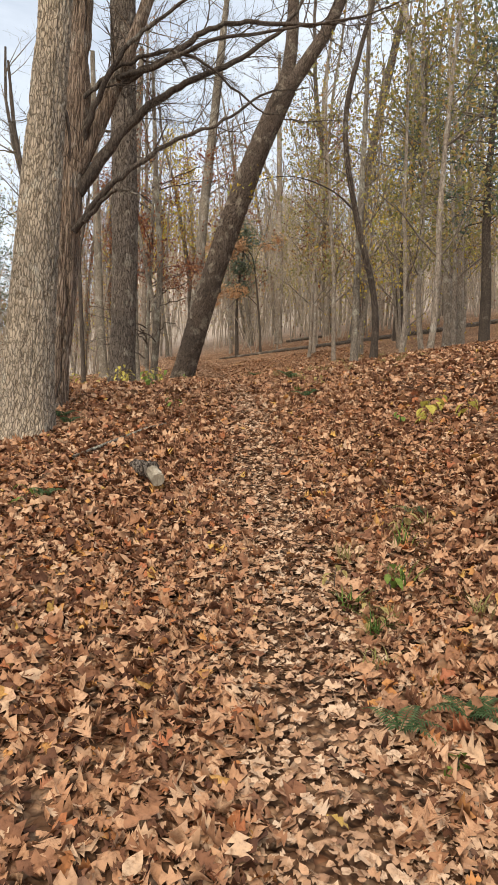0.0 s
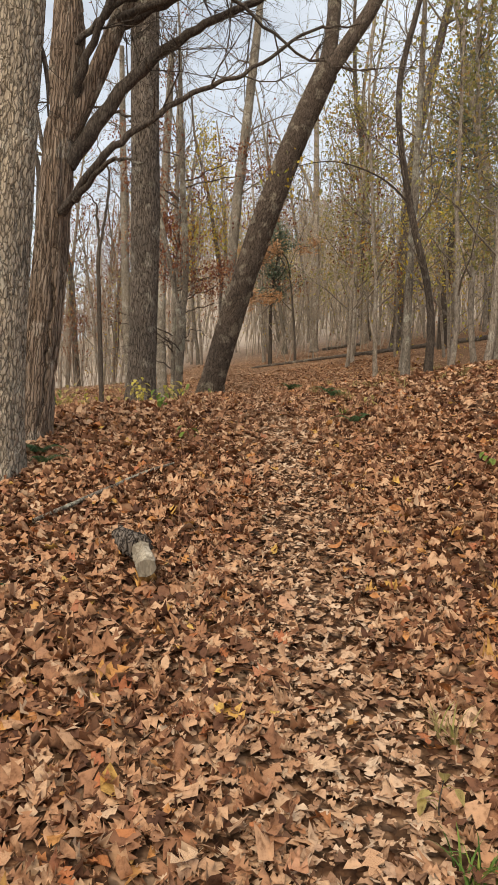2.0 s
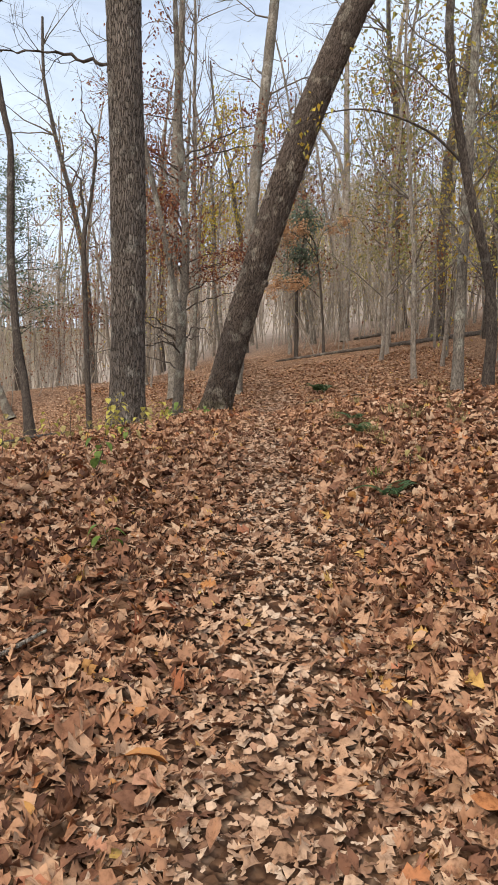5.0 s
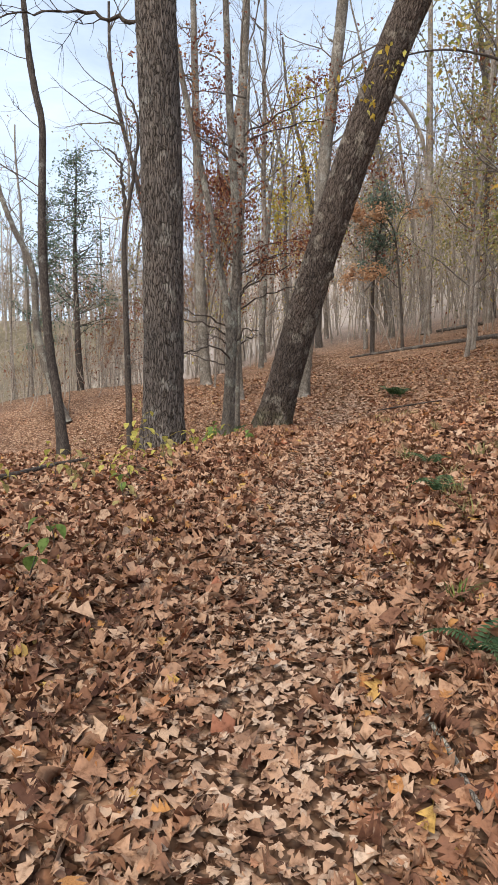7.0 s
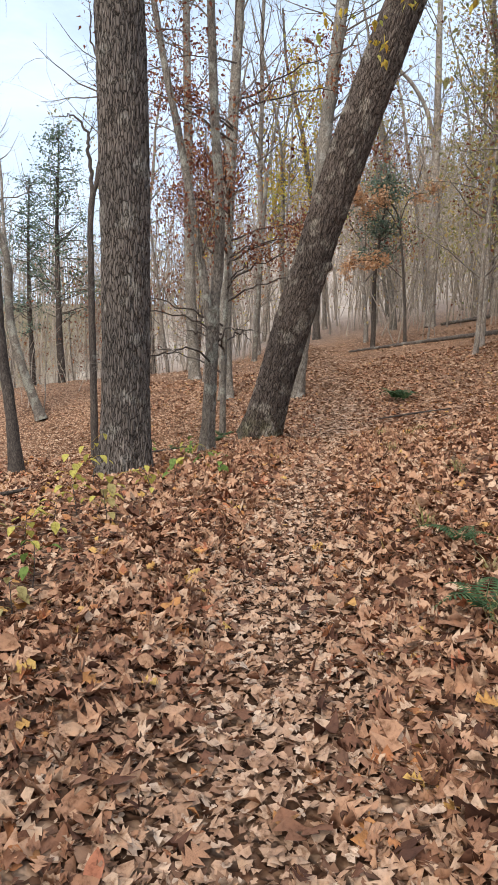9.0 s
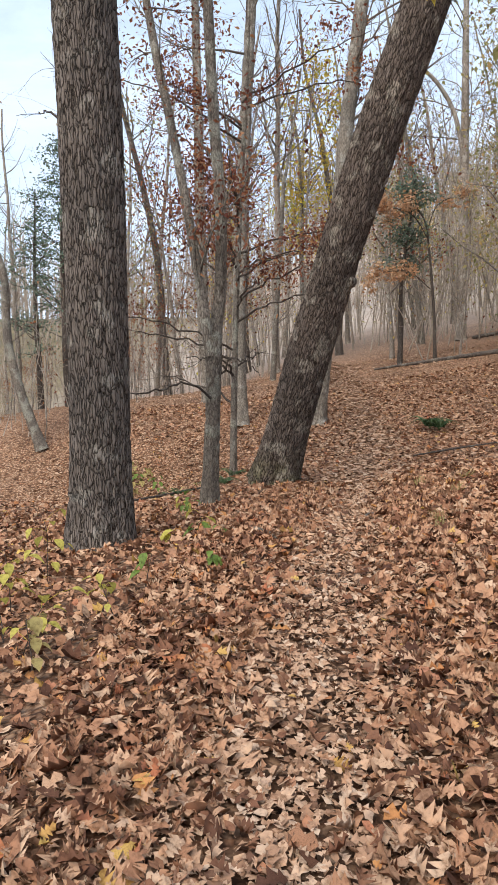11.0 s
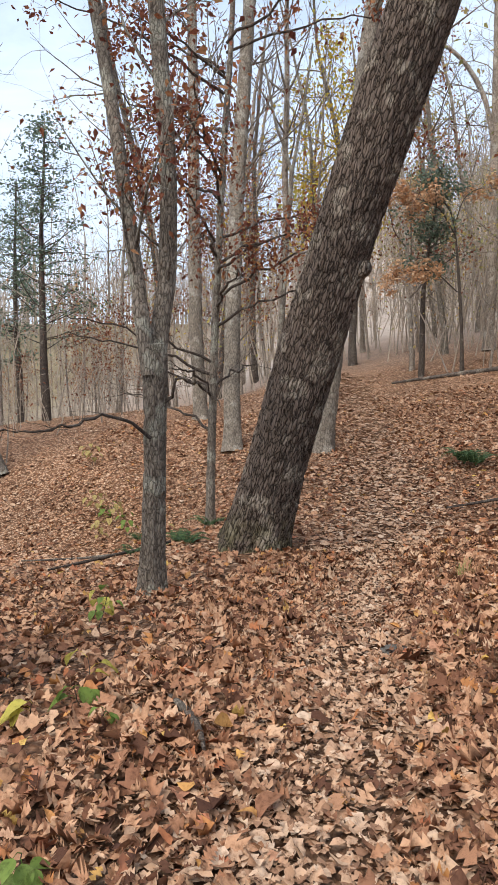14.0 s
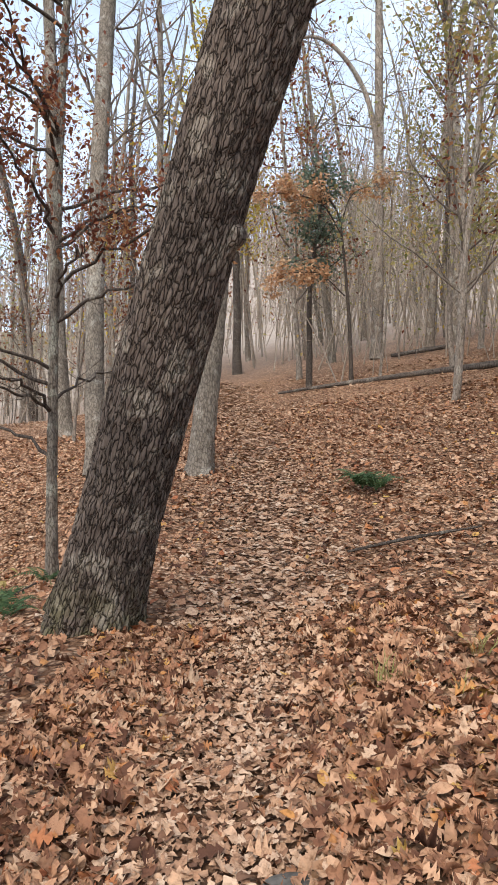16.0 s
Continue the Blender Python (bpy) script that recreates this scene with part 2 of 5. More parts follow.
def leaf_material(name, stops, rough=0.8, veins=True, through=0.0):
    """Leaves, each of its own colour, blotched and a little shiny."""
    m, n, l, b = material(name, rough, 0.15)
    geo = n.new("ShaderNodeNewGeometry")
    r = ramp(n, stops)
    l.new(geo.outputs["Random Per Island"], r.inputs["Fac"])
    tc = n.new("ShaderNodeTexCoord")
    blot = noise_node(n, l, tc.outputs["Object"], 38, 4, 0.65)
    br = ramp(n, [(0.3, (0.48, 0.42, 0.38)), (0.5, (1, 1, 1)), (0.7, (1.2, 1.17, 1.12))])
    l.new(blot.outputs["Fac"], br.inputs["Fac"])
    col = mixed(n, l, 1.0, r.outputs["Color"], br.outputs["Color"], "MULTIPLY")
    l.new(col, b.inputs["Base Color"])
    if through:
        tl = n.new("ShaderNodeBsdfTranslucent")
        ms = n.new("ShaderNodeMixShader")
        ms.inputs["Fac"].default_value = through
        l.new(col, tl.inputs["Color"])
        l.new(b.outputs["BSDF"], ms.inputs[1])
        l.new(tl.outputs["BSDF"], ms.inputs[2])
        l.new(ms.outputs["Shader"], n["Material Output"].inputs["Surface"])
    if veins:
        bp = n.new("ShaderNodeBump")
        bp.inputs["Strength"].default_value, bp.inputs["Distance"].default_value = 0.35, 0.01
        l.new(blot.outputs["Fac"], bp.inputs["Height"])
        l.new(bp.outputs["Normal"], b.inputs["Normal"])
    return m


def ground_material():
    """Soil under a cover of fallen leaves: flakes of three sizes, darker towards their rims."""
    m, n, l, b = material("leaf_strewn_soil", 0.9, 0.15)
    tc = n.new("ShaderNodeTexCoord")
    obj = tc.outputs["Object"]
    wob = noise_node(n, l, obj, 9, 3, 0.6)
    va = n.new("ShaderNodeVectorMath")
    va.operation = "MULTIPLY_ADD"
    va.inputs[1].default_value = (0.09, 0.09, 0.0)
    l.new(wob.outputs["Color"], va.inputs[0])
    l.new(obj, va.inputs[2])
    vo = n.new("ShaderNodeTexVoronoi")
    vo.inputs["Scale"].default_value = 21
    l.new(va.outputs["Vector"], vo.inputs["Vector"])
    sep = n.new("ShaderNodeSeparateColor")
    l.new(vo.outputs["Color"], sep.inputs["Color"])
    flakes = ramp(n, [(0.0, (0.14, 0.07, 0.04)), (0.2, (0.36, 0.205, 0.125)), (0.5, (0.52, 0.33, 0.215)), (0.8, (0.60, 0.42, 0.295)), (1.0, (0.42, 0.20, 0.11))])
    l.new(sep.outputs["Red"], flakes.inputs["Fac"])
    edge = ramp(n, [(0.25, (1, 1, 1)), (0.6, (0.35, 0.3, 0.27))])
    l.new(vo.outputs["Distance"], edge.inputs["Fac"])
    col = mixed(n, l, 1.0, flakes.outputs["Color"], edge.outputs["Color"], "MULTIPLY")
    big = noise_node(n, l, obj, 0.55, 5, 0.65)
    bigr = ramp(n, [(0.33, (0.74, 0.72, 0.70)), (0.66, (1.16, 1.13, 1.08))])
    l.new(big.outputs["Fac"], bigr.inputs["Fac"])
    col = mixed(n, l, 1.0, col, bigr.outputs["Color"], "MULTIPLY")
    sxyz = n.new("ShaderNodeSeparateXYZ")
    l.new(obj, sxyz.inputs["Vector"])
    field = n.new("ShaderNodeMapRange")
    field.inputs["From Min"].default_value, field.inputs["From Max"].default_value = -9.0, -26.0
    l.new(sxyz.outputs["X"], field.inputs["Value"])
    # under the deep litter near the path's start, dark brown paints shade into leaf gaps
    bare = n.new("ShaderNodeMapRange")
    bare.inputs["From Min"].default_value, bare.inputs["From Max"].default_value = 21.0, 17.0
    l.new(sxyz.outputs["Y"], bare.inputs["Value"])
    gap_shade = mixed(n, l, 0.45, col, (0.055, 0.03, 0.02))
    col = mixed(n, l, bare.outputs["Result"], col, gap_shade)
    grass = ramp(n, [(0.3, (0.14, 0.115, 0.07)), (0.7, (0.28, 0.225, 0.135))])
    gn = noise_node(n, l, obj, 0.22, 6, 0.7)
    l.new(gn.outputs["Fac"], grass.inputs["Fac"])
    # dry: pale grey from y 36 on, distance haze painted into the ground
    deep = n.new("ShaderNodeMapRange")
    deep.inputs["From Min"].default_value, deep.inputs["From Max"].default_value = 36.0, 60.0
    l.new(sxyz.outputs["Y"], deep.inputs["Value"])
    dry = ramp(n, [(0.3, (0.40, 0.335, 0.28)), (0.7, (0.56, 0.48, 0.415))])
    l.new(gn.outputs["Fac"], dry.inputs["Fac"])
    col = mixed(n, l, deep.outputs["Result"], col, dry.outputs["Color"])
    col = mixed(n, l, field.outputs["Result"], col, grass.outputs["Color"])
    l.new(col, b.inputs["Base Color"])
    bp = n.new("ShaderNodeBump")
    bp.inputs["Strength"].default_value, bp.inputs["Distance"].default_value = 0.9, 0.05
    l.new(vo.outputs["Distance"], bp.inputs["Height"])
    l.new(bp.outputs["Normal"], b.inputs["Normal"])
    return m


M_GROUND = ground_material()
M_OAK = bark_material("dark_furrowed_bark", (0.115, 0.096, 0.083), (0.178, 0.150, 0.130), (0.245, 0.211, 0.186), (0.33, 0.305, 0.265), 0.58, 0.16, 40, 0.9, None, 0, 40, 0.82)
M_LEAN = bark_material("leaning_trunk_bark", (0.095, 0.073, 0.060), (0.158, 0.124, 0.103), (0.235, 0.190, 0.158), (0.37, 0.325, 0.265), 0.56, 0.2, 38, 0.9, (0.13, 0.13, 0.055), 17, 36, 0.8)
M_GREY = bark_material("grey_furrowed_bark", (0.23, 0.19, 0.148), (0.38, 0.32, 0.255), (0.52, 0.455, 0.37), (0.50, 0.47, 0.40), 0.6, 0.3, 30, 0.8, None, 6, 42, 0.55)
M_CEDAR = bark_material("stringy_cedar_bark", (0.115, 0.080, 0.061), (0.265, 0.195, 0.150), (0.43, 0.355, 0.29), (0.46, 0.41, 0.35), 0.58, 0.05, 48, 0.9, None, 4, 40, 0.6)
M_PALE = bark_material("pale_bark", (0.13, 0.11, 0.09), (0.235, 0.205, 0.17), (0.35, 0.315, 0.265), (0.40, 0.385, 0.34), 0.56, 0.4, 22, 0.6, None, 0, 26, 0.5)
M_SAP = bark_material("sapling_bark", (0.11, 0.092, 0.074), (0.21, 0.18, 0.15), (0.33, 0.295, 0.25), (0.38, 0.38, 0.32), 0.52, 0.3, 34, 0.7, None, 0, 44, 0.55)
M_BRANCH = bark_material("branch_bark", (0.045, 0.036, 0.031), (0.098, 0.080, 0.068), (0.17, 0.145, 0.125), (0.25, 0.24, 0.21), 0.6, 0.3, 40, 0.5, None, 0, 46, 0.5)
# bark lightened so that its colour carries the haze of the background wood
M_FAR_HAZE = bark_material("hazed_woodland_bark", (0.18, 0.15, 0.122), (0.30, 0.255, 0.213), (0.42, 0.37, 0.32), (0.45, 0.43, 0.38), 0.55, 0.25, 16, 0.6, None, 0, 24, 0.5)
# pale twigs for the far woods: distance haze is put into their colour
M_TWIG_HAZE = bark_material("hazed_twig_bark", (0.27, 0.225, 0.185), (0.40, 0.34, 0.283), (0.50, 0.435, 0.367), (0.42, 0.39, 0.345), 0.6, 0.5, 20, 0.1, None, 0, 30, 0.2)
# darker twig copy: crowns are toned as if backlit by the sky
M_CROWN_BACKLIT = bark_material("backlit_crown_bark", (0.10, 0.082, 0.068), (0.18, 0.152, 0.128), (0.27, 0.235, 0.20), (0.30, 0.285, 0.25), 0.6, 0.5, 20, 0.1, None, 0, 30, 0.2)
M_WOOD = bark_material("split_grey_wood", (0.12, 0.10, 0.08), (0.24, 0.21, 0.165), (0.33, 0.30, 0.245), (0.44, 0.41, 0.35), 0.6, 0.1, 60, 0.3, None, 0, 60, 0.12)
LITTER = [(0.0, (0.070, 0.032, 0.021)), (0.16, (0.175, 0.080, 0.047)), (0.36, (0.30, 0.150, 0.086)), (0.58, (0.395, 0.217, 0.128)), (0.8, (0.45, 0.275, 0.172)), (0.92, (0.49, 0.335, 0.226)), (0.95, (0.33, 0.115, 0.06)), (0.985, (0.42, 0.20, 0.075)), (1.0, (0.50, 0.33, 0.10))]
M_LITTER = leaf_material("fallen_leaf", LITTER)
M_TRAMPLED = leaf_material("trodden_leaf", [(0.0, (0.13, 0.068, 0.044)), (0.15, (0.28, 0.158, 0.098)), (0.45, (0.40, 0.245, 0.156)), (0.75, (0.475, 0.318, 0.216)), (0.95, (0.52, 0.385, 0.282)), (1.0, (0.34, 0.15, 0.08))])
M_RUST = leaf_material("rust_leaf", [(0.0, (0.11, 0.035, 0.025)), (0.4, (0.20, 0.068, 0.040)), (0.75, (0.31, 0.12, 0.06)), (1.0, (0.42, 0.22, 0.10))], 0.6, False, 0.35)
M_GOLD = leaf_material("yellow_leaf", [(0.0, (0.40, 0.24, 0.04)), (0.5, (0.55, 0.40, 0.06)), (0.8, (0.50, 0.46, 0.12)), (1.0, (0.33, 0.36, 0.08))], 0.55, False, 0.4)
M_OLIVE = leaf_material("yellow_green_leaf", [(0.0, (0.17, 0.18, 0.07)), (0.4, (0.30, 0.28, 0.11)), (0.8, (0.42, 0.34, 0.14)), (1.0, (0.42, 0.24, 0.10))], 0.6, False, 0.4)
M_EVERGREEN = leaf_material("cedar_needles", [(0.0, (0.08, 0.125, 0.095)), (0.6, (0.14, 0.20, 0.155)), (1.0, (0.22, 0.26, 0.17))], 0.6, False, 0.35)
M_GREEN = leaf_material("green_leaf", [(0.0, (0.045, 0.10, 0.025)), (0.6, (0.10, 0.19, 0.045)), (1.0, (0.24, 0.30, 0.07))], 0.5, False, 0.35)
M_FERN = leaf_material("fern_green", [(0.0, (0.035, 0.075, 0.035)), (0.7, (0.075, 0.13, 0.055)), (1.0, (0.13, 0.19, 0.08))], 0.5, False, 0.3)
M_STRAW = leaf_material("dry_grass", [(0.0, (0.20, 0.15, 0.07)), (0.6, (0.33, 0.27, 0.13)), (1.0, (0.24, 0.26, 0.08))], 0.7, False, 0.3)

# ---- ground ----
rng = np.random.default_rng(7)
near_x, near_y = np.arange(-6, 8.01, 0.17), np.arange(-1, 28.01, 0.17)
out_steps = np.cumsum(0.2 * 1.105 ** np.arange(51))
xs = np.concatenate([near_x[0] - out_steps[::-1], near_x, near_x[-1] + out_steps])
ys = np.concatenate([near_y[0] - out_steps[::-1], near_y, near_y[-1] + out_steps])
GX, GY = np.meshgrid(xs, ys)
GZ = height(GX, GY)
rough_near = value_noise(GX * 2.2 + 500, GY * 2.2 + 500, 409, 31) * 0.05 + value_noise(GX * 5.5 + 900, GY * 5.5 + 900, 409, 32) * 0.03 - 0.05
GZ = GZ + rough_near * sstep(0.25, 0.9, np.abs(GX - path_x(GY))) - 0.03 * (1 - sstep(0.2, 0.6, np.abs(GX - path_x(GY))))
gs = Shape()
gi, gj = np.meshgrid(np.arange(len(ys) - 1), np.arange(len(xs) - 1), indexing="ij")
nx = len(xs)
gs.add(np.stack([GX, GY, GZ], -1).reshape(-1, 3), np.stack([gi * nx + gj, gi * nx + gj + 1, (gi + 1) * nx + gj + 1, (gi + 1) * nx + gj], -1).reshape(-1, 4))
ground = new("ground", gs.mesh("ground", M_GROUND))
tagged(ground, "wooded hillside covered in fallen brown leaves", "ground", kind="structure")


# ---- trees ----
def wander(r, start, way, length, pieces, bend, lift):
    """A limb's line: it sets off one way, wanders and turns upwards by `lift`."""
    p, d, out = np.array(start, float), np.array(way, float), [np.array(start, float)]
    d /= np.linalg.norm(d)
    for _ in range(pieces):
        d = d + r.normal(0, bend, 3) + np.array((0, 0, lift))
        d /= np.linalg.norm(d)
        p = p + d * length / pieces
        out.append(p.copy())
    return np.array(out)


def side_way(r, line, i, spread):
    """A way off a limb's line at its i-th point."""
    t = line[min(i + 1, len(line) - 1)] - line[max(i - 1, 0)]
    t = t / (np.linalg.norm(t) + 1e-9)
    s = r.normal(0, 1, 3)
    s -= t * s.dot(t)
    s /= np.linalg.norm(s) + 1e-9
    return t * math.cos(spread) + s * math.sin(spread)


def twigs(r, shape, tips, line, radius, count, length, depth, sides=3, lift=0.03, bend=0.22, start=0.25):
    """Side shoots along a limb, with shoots of their own; their ends are gathered in tips."""
    for _ in range(count):
        i = int(r.uniform(start, 1.0) * (len(line) - 1))
        ln = length * r.uniform(0.55, 1.2)
        l2 = wander(r, line[i], side_way(r, line, i, r.uniform(0.5, 1.1)), ln, 4 if depth else 3, bend, lift)
        r0 = radius * r.uniform(0.7, 1.1)
        tube(shape, l2, np.linspace(r0, r0 * 0.35, len(l2)), 4 if depth > 1 else sides, False)
        tips.extend(l2[1:])
        if depth:
            twigs(r, shape, tips, l2, r0 * 0.5, max(2, int(count * 0.6)), ln * 0.5, depth - 1, sides, lift, bend)


LEAF_FLAT = np.array([(0, 0, 0), (0.32, 0.28, 0.05), (1.0, 0, 0.0), (0.32, -0.28, 0.05)])


def scatter_leaves(r, shape, points, size, jitter, droop=0.5):
    """Small folded leaves at the given points."""
    pts = np.asarray(points) + r.normal(0, jitter, (len(points), 3))
    n = len(pts)
    a, b, c = r.uniform(0, 2 * np.pi, n), r.normal(droop, 0.5, n), r.normal(0, 0.7, n)
    ex = np.stack([np.cos(a) * np.cos(b), np.sin(a) * np.cos(b), -np.sin(b)], -1)
    sx = np.stack([-np.sin(a), np.cos(a), np.zeros(n)], -1)
    up = np.cross(ex, sx)
    ey, ez = sx * np.cos(c)[:, None] + up * np.sin(c)[:, None], up * np.cos(c)[:, None] - sx * np.sin(c)[:, None]
    s = size * r.uniform(0.6, 1.3, n)
    v = pts[:, None] + s[:, None, None] * (LEAF_FLAT[None, :, :1] * ex[:, None] + LEAF_FLAT[None, :, 1:2] * ey[:, None] + LEAF_FLAT[None, :, 2:] * ez[:, None])
    base = np.arange(n)[:, None, None] * 4
    shape.add(v.reshape(-1, 3), (base + np.array([(0, 1, 2), (0, 2, 3)])[None]).reshape(-1, 3))


def big_trunk(name, label, line, radius, mat, around, per_metre, ridges, stretch, depth, seed, group="", **more):
    """A tree near the path: a furrowed trunk along a curve. Returns the tree and the curve in its own space."""
    base = np.array(line[0], float)
    base[2] = ground_at(base[0], base[1]) - 0.05
    curve = smooth_line(np.vstack([base, line[1:]]), 24) - base
    seg = np.r_[0, np.cumsum(np.linalg.norm(np.diff(curve, axis=0), axis=1))]
    rows = seg[-1] * np.linspace(0, 1, int(seg[-1] * per_metre)) ** 1.3
    fine = np.stack([np.interp(rows, seg, curve[:, k]) for k in range(3)], -1)
    s = Shape()
    tube(s, fine, bark_radii(rows, around, np.asarray(radius) - 0.5 * depth, ridges, stretch, depth, seed, **more), around)
    ob = thing(name, label, "tree", base, group)
    part("trunk", s, mat, ob)
    return ob, fine


def limb(ob, points, radii, mat=None, sides=8, steps=6, seed=0, shoots=0, shoot_len=0.8, depth=1, shoot_radius=0.008, name="limb", crook=0.0):
    """One limb of a tree, given in the world's places, with its shoots as a part of it. Returns the shoots' ends."""
    r = np.random.default_rng(seed)
    line = smooth_line(np.asarray(points, float) - np.array(ob.location), steps)
    if crook:
        off = r.normal(0, crook, line.shape)
        off[0] = 0
        line = line + np.cumsum(off, 0) * 0.3 + off
    s = Shape()
    tube(s, line, np.interp(np.linspace(0, 1, len(line)), np.linspace(0, 1, len(radii)), radii), sides)
    lb = part(name, s, mat or M_BRANCH, ob)
    tips = []
    if shoots:
        t = Shape()
        twigs(r, t, tips, line, shoot_radius, shoots, shoot_len, depth)
        part("spray", t, mat or M_BRANCH, lb, kind="stuff")
    return tips


# the tall straight oak beside the path
oak, oak_line = big_trunk("oak_tree", "tall straight dark oak with deeply furrowed bark", [(-1.01, 16.06, 1.5), (-0.965, 15.96, 2.5), (-0.931, 15.835, 4.0), (-0.92, 15.71, 5.5), (-0.931, 15.58, 7.0), (-0.95, 15.4, 9.5), (-0.97, 15.2, 12.5)], (0.28, 0.276, 0.271, 0.266, 0.261, 0.25, 0.23), M_OAK, 184, 26, 46, 5.0, 0.02, 11, base_flare=0.28, flare_height=0.45)
limb(oak, [(-1.1, 15.6, 6.72), (-1.3, 15.65, 6.98), (-1.9, 15.7, 7.16), (-2.6, 15.7, 7.2), (-3.3, 15.6, 7.1)], (0.036, 0.03, 0.022, 0.015, 0.008), seed=4, shoots=12, shoot_len=0.9, crook=0.02)
# the leaning oak
lean, lean_line = big_trunk("leaning_tree", "large dark leaning tree with furrowed bark and pale lichen patches", [(0.30, 19.78, 1.45), (0.453, 19.70, 2.0), (0.643, 19.61, 2.7), (0.868, 19.50, 3.5), (1.103, 19.395, 4.3), (1.384, 19.275, 5.2), (1.72, 19.14, 6.2), (2.085, 19.01, 7.2), (2.4, 18.9, 8.0), (2.66, 18.82, 8.6), (3.0, 18.72, 9.35)], (0.31, 0.308, 0.306, 0.304, 0.303, 0.301, 0.299, 0.297, 0.288, 0.28, 0.27), M_LEAN, 208, 34, 50, 5.0, 0.026, 21, base_flare=0.32, flare_height=0.4)
limb(lean, [(2.93, 18.74, 9.2), (3.08, 18.68, 10.1), (3.13, 18.6, 11.2), (3.1, 18.5, 14.0)], (0.2, 0.17, 0.15, 0.1), M_LEAN, 14)
limb(lean, [(2.93, 18.74, 9.2), (3.5, 18.6, 10.0), (4.2, 18.5, 11.2), (5.1, 18.4, 13.8)], (0.21, 0.18, 0.16, 0.1), M_LEAN, 14)
# the shaggy cedar and the grey oak behind it
cedar, cedar_line = big_trunk("cedar_tree", "old cedar with stringy grey-brown bark and dead lower branches", [(-1.266, 8.02, 1.3), (-1.194, 8.05, 2.0), (-1.121, 8.084, 2.8), (-1.058, 8.12, 3.6), (-1.018, 8.145, 4.2), (-0.983, 8.17, 4.8), (-0.955, 8.2, 5.4), (-0.9, 8.25, 6.2), (-0.8, 8.3, 8.0)], (0.158, 0.152, 0.15, 0.15, 0.15, 0.13, 0.115, 0.105, 0.08), M_CEDAR, 100, 36, 10, 0.9, 0.042, 41, plates=0.1, base_flare=0.3, flare_height=0.22)
limb(cedar, [(-1.0, 8.13, 3.95), (-0.75, 8.15, 4.48), (-0.51, 8.17, 5.09), (-0.23, 8.2, 5.84), (0.1, 8.25, 7)], (0.1, 0.085, 0.075, 0.065, 0.05), M_CEDAR, 14, seed=5, shoots=8, shoot_len=0.8)
limb(cedar, [(-0.98, 8.12, 3.72), (-0.63, 8.12, 4.23), (-0.27, 8.11, 4.61), (0.19, 8.08, 4.92), (0.62, 8.04, 5.11), (1.17, 8.01, 5.49), (1.5, 8.0, 5.9)], (0.075, 0.06, 0.045, 0.035, 0.03, 0.022, 0.015), M_BRANCH, 10, seed=6, shoots=17, shoot_len=0.7, depth=2, crook=0.008)
limb(cedar, [(-1.0, 7.98, 3.28), (-0.6, 7.77, 3.72), (-0.22, 7.75, 4.02), (0.19, 7.72, 4.26), (0.6, 7.69, 4.44), (1.07, 7.66, 4.75), (1.5, 7.6, 4.8)], (0.04, 0.032, 0.026, 0.02, 0.016, 0.012, 0.006), M_BRANCH, 8, seed=7, shoots=9, shoot_len=0.6, depth=1, crook=0.008)
limb(cedar, [(-0.87, 7.9, 3.37), (-0.7, 7.8, 3.55), (-0.5, 7.72, 3.66), (-0.3, 7.68, 3.62)], (0.03, 0.022, 0.016, 0.01), M_BRANCH, 8, seed=8, crook=0.006)
limb(cedar, [(-0.6, 8.16, 4.9), (0.01, 8.12, 5.2), (0.37, 8.1, 5.48), (0.86, 8.06, 5.6), (1.47, 7.95, 5.57), (1.96, 7.9, 5.64), (2.5, 7.86, 5.85)], (0.05, 0.038, 0.032, 0.026, 0.022, 0.016, 0.008), M_BRANCH, 8, seed=9, shoots=13, shoot_len=0.7, depth=2, crook=0.008)
limb(cedar, [(-0.55, 8.1, 4.95), (-0.1, 7.8, 5.0), (0.5, 7.5, 5.15), (1.1, 7.3, 5.2), (1.9, 7.2, 5.35)], (0.035, 0.028, 0.02, 0.014, 0.008), M_BRANCH, 8, seed=10, shoots=12, shoot_len=0.7, depth=1, crook=0.008)
limb(cedar, [(-0.95, 8.1, 4.2), (-0.7, 7.9, 4.75), (-0.4, 7.8, 5.2), (0.0, 7.7, 5.5), (0.5, 7.6, 5.8)], (0.04, 0.03, 0.024, 0.018, 0.01), M_BRANCH, 8, seed=12, shoots=14, shoot_len=0.7, depth=1, crook=0.008)
limb(cedar, [(-0.96, 8.08, 4.6), (-0.6, 8.05, 5.0), (0.01, 7.99, 5.2), (0.49, 7.92, 4.99), (1.04, 7.82, 4.55), (1.58, 7.75, 4.49)], (0.03, 0.025, 0.02, 0.015, 0.01, 0.005), M_BRANCH, 7, seed=25, shoots=16, shoot_len=0.6, depth=1, crook=0.012)
grey, grey_line = big_trunk("grey_oak_tree", "broad grey oak with pale furrowed bark beside the cedar", [(-1.342, 6.89, 1.1), (-1.281, 6.93, 2.0), (-1.232, 6.96, 2.7), (-1.167, 7.0, 3.6), (-1.099, 7.04, 4.5), (-1.037, 7.08, 5.3), (-0.9, 7.2, 7.7)], (0.239, 0.213, 0.194, 0.168, 0.15, 0.14, 0.12), M_GREY, 150, 30, 44, 5, 0.022, 51, base_flare=0.3, flare_height=0.5)
limb(grey, [(-1.08, 7.05, 4.3), (-0.97, 7.07, 4.2), (-0.93, 7.08, 4.0), (-0.92, 7.08, 3.74)], (0.028, 0.02, 0.014, 0.006), M_BRANCH, 7, seed=31, shoots=5, shoot_len=0.3, shoot_radius=0.004, name="dead_branch")
